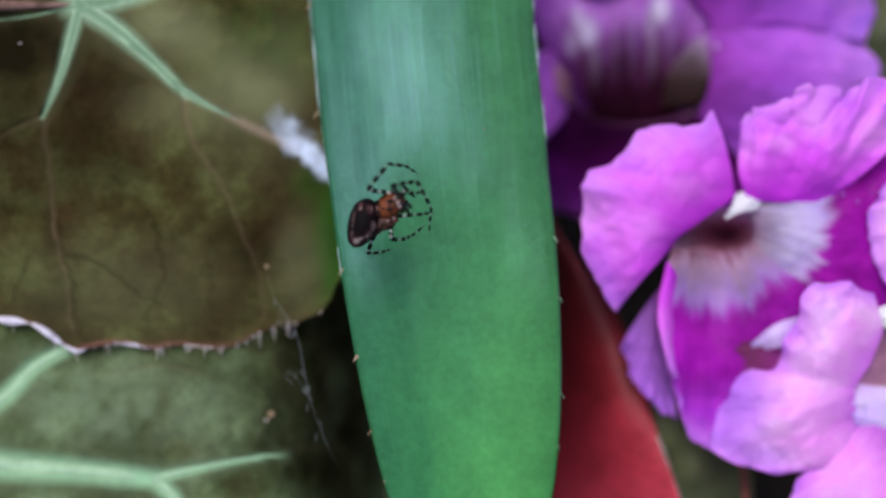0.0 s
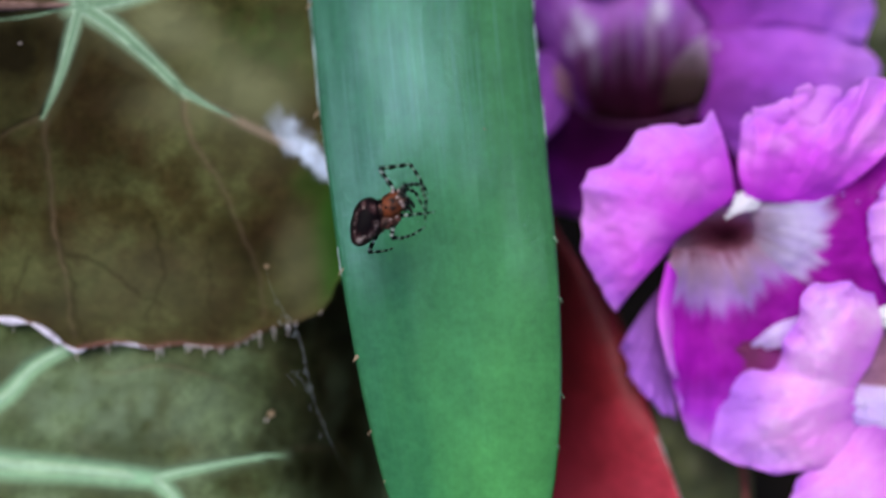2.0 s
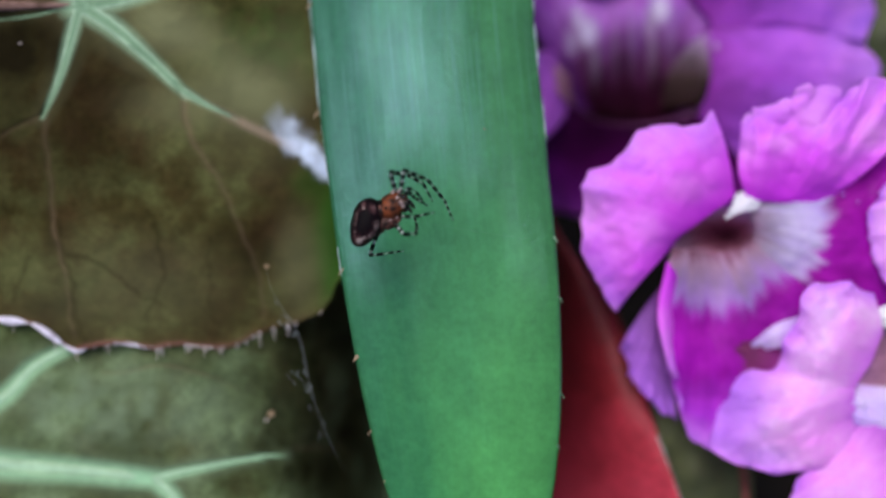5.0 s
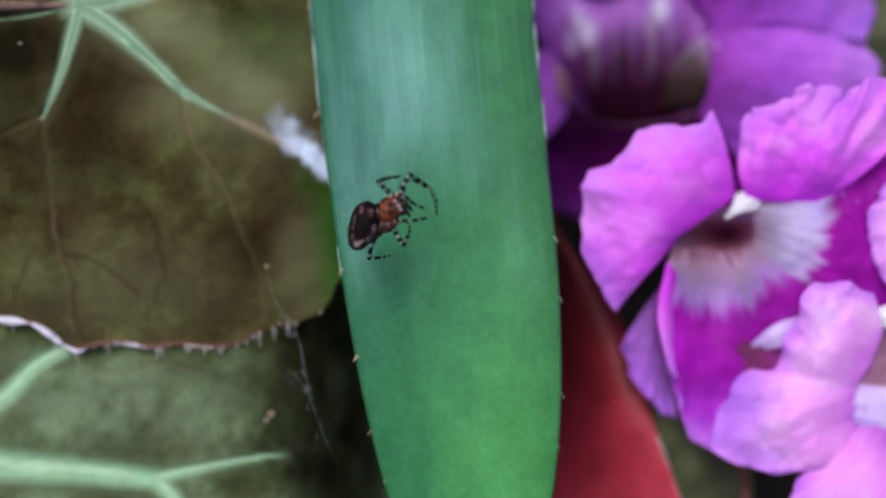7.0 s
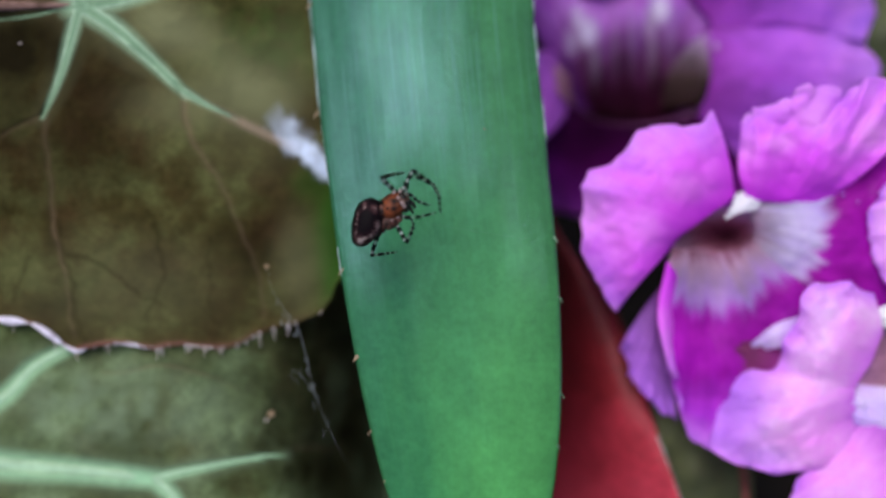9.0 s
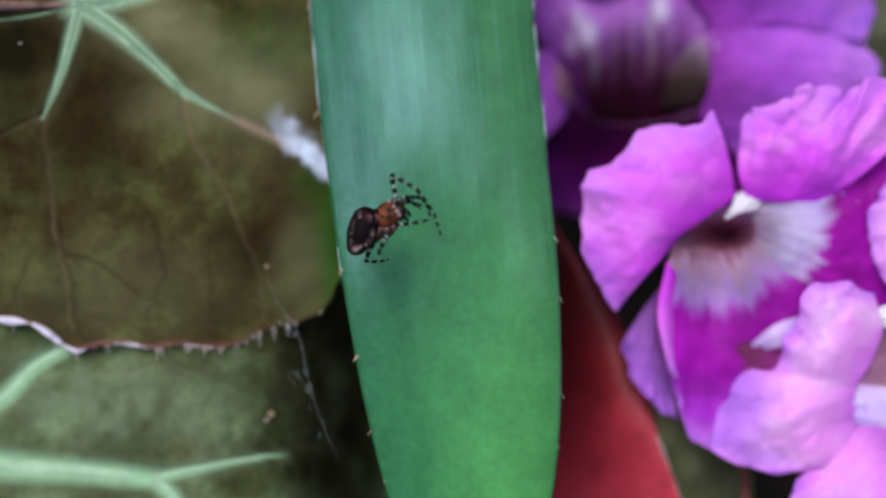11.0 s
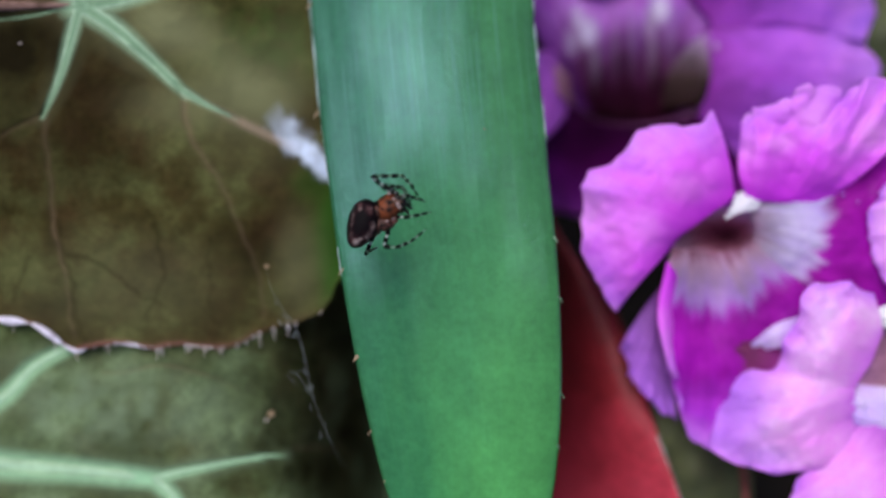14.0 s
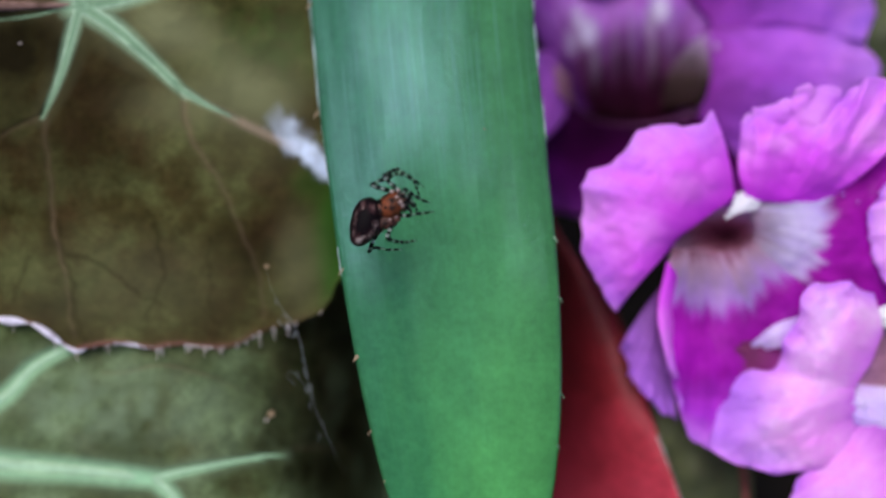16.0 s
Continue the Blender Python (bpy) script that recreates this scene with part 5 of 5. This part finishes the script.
HIPS = {"a": (696, 343, BODY_H + 0.2), "b": (704, 342, BODY_H + 0.5), "c": (709, 348, BODY_H + 0.3), "g": (711, 353, BODY_H), "d": (704, 383, BODY_H - 0.2), "e": (692, 394, BODY_H - 0.4), "f": (662, 418, BODY_H - 1.8)}
JOINTS = 4
REST = (1.6, 1.2, 0.2, -0.8)      # how far above the body each joint prefers to stand, mm
REACH = {}                        # each leg's joint lengths, in metres
for leg_key in HIPS:
    hx, hy, _ = HIPS[leg_key]
    spans = []
    for t, (bx, by), legs in POSES:
        p = legs[leg_key]
        q = [(hx + bx - HOME[0], hy + by - HOME[1])] + [p[2 * k:2 * k + 2] for k in range(JOINTS)]
        spans.append([math.dist(q[k], q[k + 1]) for k in range(JOINTS)])
    REACH[leg_key] = [float(v) * U * 0.95 for v in np.percentile(np.array(spans), 95, axis=0)]


def solve_leg(leg_key, body, p):
    """Directions that put a leg's joints over the given places, each joint keeping its length."""
    hx, hy, hh = HIPS[leg_key]
    here = at(hx + body[0] - HOME[0], hy + body[1] - HOME[1], hh)
    dirs = []
    for k in range(JOINTS):
        length = REACH[leg_key][k]
        wish = (BODY_H + (REST[k] if leg_key != "f" else -1.8)) * 0.001
        best = None
        for sign in (1, -1):
            rise = 0.0
            for _ in range(6):
                goal = at(p[2 * k], p[2 * k + 1], (here.z + rise) * 1000)
                flat = Vector((goal.x - here.x, goal.y - here.y))
                rise = sign * math.sqrt(max(0.0, length ** 2 - flat.length_squared))
            miss = abs(here.z + rise - wish)
            if best is None or miss < best[0]:
                best = (miss, Vector((flat.x, flat.y, rise)).normalized())
        dirs.append(best[1])
        here = here + best[1] * length
    return dirs


def build_spider():
    s = thing("spider", "dark orb-weaver spider with orange-brown carapace and black-and-white banded legs", "spider")
    s.location = at(*HOME, BODY_H)
    ab = dome("abdomen", 641, 397, [(-92, 43), (-78, 47), (-62, 46), (-37, 37), (-5, 30), (34, 29), (73, 34), (100, 42), (112, 44), (126, 41), (145, 32), (165, 27), (190, 25), (212, 26), (240, 33), (256, 40)], BODY_H + 0.3, 2.4, 2.6, ABDOMEN, s, abdomen_pattern, 120, 26)
    ab["label"] = "dark abdomen with broken pale markings along its flank"
    th = dome("carapace", 688, 366, [(-75, 24), (-45, 29), (-15, 28), (10, 25), (40, 20), (70, 21), (110, 24), (145, 29), (170, 26), (200, 22), (240, 22)], BODY_H + 0.3, 1.5, 1.2, CARAPACE, s)
    th["label"] = "orange-brown mottled carapace"
    dome("head", 706, 356, [(0, 12), (60, 13), (120, 12), (180, 12), (240, 12), (300, 13)], BODY_H + 0.7, 1.2, 1.0, HEAD, s)
    dome("sternum", 675, 396, [(-50, 20), (-20, 29), (10, 24), (40, 16), (90, 12), (140, 24), (160, 26), (200, 22), (240, 16)], BODY_H - 0.4, 1.4, 1.0, COXA, s)
    tube("waist", [from_home(655, 380, BODY_H + 0.5), from_home(678, 372, BODY_H + 0.6)], [1.1, 0.9], COXA, s, 10, 6)
    for x, y, h, r in ((708, 350, 1.75, 0.34), (713, 361, 1.75, 0.32), (702, 346, 1.2, 0.22), (715, 369, 1.2, 0.24), (718, 356, 1.3, 0.26)):
        ball("eye", from_home(x, y, BODY_H + h), r, EYE_BLACK, s)
    for x, y, h, r in ((704, 360, 1.9, 0.26), (708, 366, 1.75, 0.24), (698, 351, 1.5, 0.22), (690, 342, 0.9, 0.24), (701, 340, 1.0, 0.26), (697, 386, 0.6, 0.2), (686, 391, 0.8, 0.2)):
        ball("pale_spot", from_home(x, y, BODY_H + h), r, PALE_SPOT, s)
    for x, y, h, r in ((690, 357, 1.75, 0.22), (678, 370, 1.65, 0.2), (703, 349, 1.5, 0.26)):
        ball("dark_spot", from_home(x, y, BODY_H + h), r, EYE_BLACK, s)
    for x, y, r in ((700, 389, 0.42), (691, 396, 0.45), (681, 402, 0.45), (670, 409, 0.4)):
        ball("coxa", from_home(x, y, BODY_H + 0.2), r, COXA, s)
    for dx, dy in ((0, 0), (-4, 9)):
        tube("palp", [from_home(712 + dx, 357 + dy, BODY_H + 0.2), from_home(722 + dx, 361 + dy, BODY_H + 0.6), from_home(728 + dx, 369 + dy, BODY_H - 0.3)], [0.28, 0.3, 0.16], FANG, s, 8, 10)
        tube("fang", [from_home(708 + dx, 360 + dy, BODY_H), from_home(717 + dx, 365 + dy, BODY_H - 0.6)], [0.55, 0.35], FANG, s, 8, 6)
    # the far hind legs stay folded along the body
    for pts in ([(676, 374, 0.0), (668, 358, 1.2), (664, 366, -1.4)], [(684, 354, 0.0), (679, 352, 0.9), (673, 358, -1.0)]):
        tube("folded_leg", [from_home(p[0], p[1], BODY_H + p[2]) for p in pts], [0.3, 0.26, 0.14], LEG, s, 8, 14, "banded hind leg folded against the body")
    parts = {}
    for leg_key, (hx, hy, hh) in HIPS.items():
        base = tube("leg", [from_home(hx - 3 + 0.35 * (690 - hx), hy + 0.3 * (374 - hy), hh), from_home(hx, hy, hh)], [0.42, 0.34], COXA, s, 8, 6, "banded leg")
        r = {"c": 0.85, "g": 0.75, "d": 0.85, "f": 0.85}.get(leg_key, 1.0)
        radii = (0.25, 0.235, 0.20, 0.16, 0.08)
        parts[leg_key] = [segment(joint, REACH[leg_key][k], radii[k] * r, radii[k + 1] * r, max(1, round(REACH[leg_key][k] / 0.00125)), base) for k, joint in enumerate(("femur", "tibia", "metatarsus", "tarsus"))]
    return s, parts


HEAD = simple_material("head_dark_brown", (0.012, 0.006, 0.005), (0.10, 0.035, 0.018), 1500, 0.4)
PALE_SPOT = simple_material("pale_spot", (0.15, 0.085, 0.08), (0.42, 0.31, 0.31), 1500, 0.4)
spider, spider_legs = build_spider()


# ---------- silk and specks ----------
def build_silk():
    s = thing("silk_thread", "old grey silk thread with dust clumps between the begonia leaves", "spider silk")
    s.location = at(472, 474, -4)

    def loc(x, y, h=-4.0):
        return at(x, y, h) - s.location
    tube("strand", [loc(472, 474, -9.4), loc(480, 512), loc(500, 548), loc(522, 578), loc(537, 628), loc(549, 690), loc(566, 742), loc(588, 792), loc(612, 838, -26.0)], [0.012, 0.018, 0.042, 0.026, 0.018, 0.038, 0.012, 0.010, 0.008], SILK, s, 6, 60)
    tube("side_strand", [loc(512, 655), loc(530, 670), loc(546, 694)], [0.02, 0.03, 0.025], SILK, s, 6, 14)
    rnd = random.Random(9)
    for x, y, n in ((506, 566, 6), (519, 588, 3), (541, 655, 4), (547, 690, 6), (488, 535, 2), (516, 662, 2), (572, 760, 2)):
        for _ in range(n):
            u, v = x + rnd.gauss(0, 6), y + rnd.gauss(0, 9)
            tube("clump", [loc(u, v), loc(u + rnd.uniform(-6, 6), v + 6), loc(u + rnd.uniform(-4, 6), v + rnd.uniform(9, 16))], [0.015, rnd.uniform(0.03, 0.07), 0.015], SILK, s, 5, 6)
    d = thing("dragline", "very fine silk line that carries the spider", "spider silk")
    tube("strand", [at(600, 300, -2.2), at(650, 372, BODY_H - 2.0), at(975, 430, -2.4)], [0.003, 0.003, 0.003], SILK, d, 5, 30)
    return s


def build_specks():
    rnd = random.Random(5)
    for x, y, h, r, mat, label in ((472, 472, -9.1, 0.34, SPINE, "tiny tan bud on the begonia leaf"), (480, 733, -10.9, 0.55, SPINE, "tiny tan bud on the lower begonia leaf"), (36, 77, -6.0, 0.14, HAIR, "tiny white grain on the begonia leaf"),
                                   (1492, 345, -10.2, 0.24, LAVENDER, "tiny white pollen grain on the magenta petal"), (1519, 357, -10.2, 0.17, LAVENDER, "tiny white pollen grain on the magenta petal"), (857, 228, -1.5, 0.15, RUST, "tiny rust-coloured spot on the strap leaf"), (471, 744, -11.0, 0.3, HAIR, "tiny pale bud on the lower begonia leaf")):
        bm = bmesh.new()
        bmesh.ops.create_icosphere(bm, subdivisions=2, radius=r * 0.001)
        for v in bm.verts:
            v.co *= 1 + 0.3 * noise.noise(v.co * 4000 + Vector((x, y, 0)))
            v.co.z *= 0.7
        me = bpy.data.meshes.new("speck")
        bm.to_mesh(me)
        bm.free()
        me.materials.append(mat)
        me.shade_smooth()
        ob = tagged(new("speck", me), label, "speck", "specks on the leaves")
        ob.location = at(x, y, h)


RUST = simple_material("rust_spot", (0.2, 0.07, 0.03), (0.3, 0.12, 0.05), 800)
silk = build_silk()
build_specks()
SWAY = [(0, -4), (0.5, -3), (1, -1), (1.5, 0), (2, 1), (2.5, 0), (3, 0), (3.5, 0), (4, 1), (6.5, -2), (7, -3), (7.5, 1), (8, 6), (8.5, 1), (9, 6), (11.5, -1), (12.5, -2), (13.5, 0), (14.5, 2), (16, 0)]


def spider_rows():
    """Rows for the spider and each joint, every tenth of a second."""
    solved = [(t, body, {k: solve_leg(k, body, p) for k, p in legs.items()}) for t, body, legs in POSES]
    ts = [q[0] for q in solved]
    body_rows, rows = [], {k: [[] for _ in range(JOINTS)] for k in HIPS}
    for step in range(161):
        t = step / 10
        i = max(k for k in range(len(ts)) if ts[k] <= t + 1e-6)
        j = min(i + 1, len(ts) - 1)
        f = 0.0 if j == i else (t - ts[i]) / (ts[j] - ts[i])
        f = f * f * (3 - 2 * f)
        b = [solved[i][1][k] * (1 - f) + solved[j][1][k] * f for k in (0, 1)]
        body_rows.append((t, Matrix.Translation(at(*b, BODY_H))))
        for key, (hx, hy, hh) in HIPS.items():
            here = from_home(hx, hy, hh)
            for k in range(JOINTS):
                d = (solved[i][2][key][k] * (1 - f) + solved[j][2][key][k] * f).normalized()
                side = Vector((0, 0, 1)).cross(d)
                side = side.normalized() if side.length > 0.05 else Vector((0, 1, 0))
                m = Matrix((d, side, d.cross(side))).transposed().to_4x4()
                m.translation = here
                rows[key][k].append((t, m))
                here = here + d * REACH[key][k]
    return body_rows, rows


def motions():
    body_rows, rows = spider_rows()
    walk(spider, body_rows)
    walk(silk, [(t, Matrix.Translation(at(472, 474, -4)) @ pose(0, 0, 0, 0, 0, dx * 0.27)) for t, dx in SWAY])
    for key, segments in spider_legs.items():
        for k in range(JOINTS):
            walk(segments[k], rows[key][k])


motions()
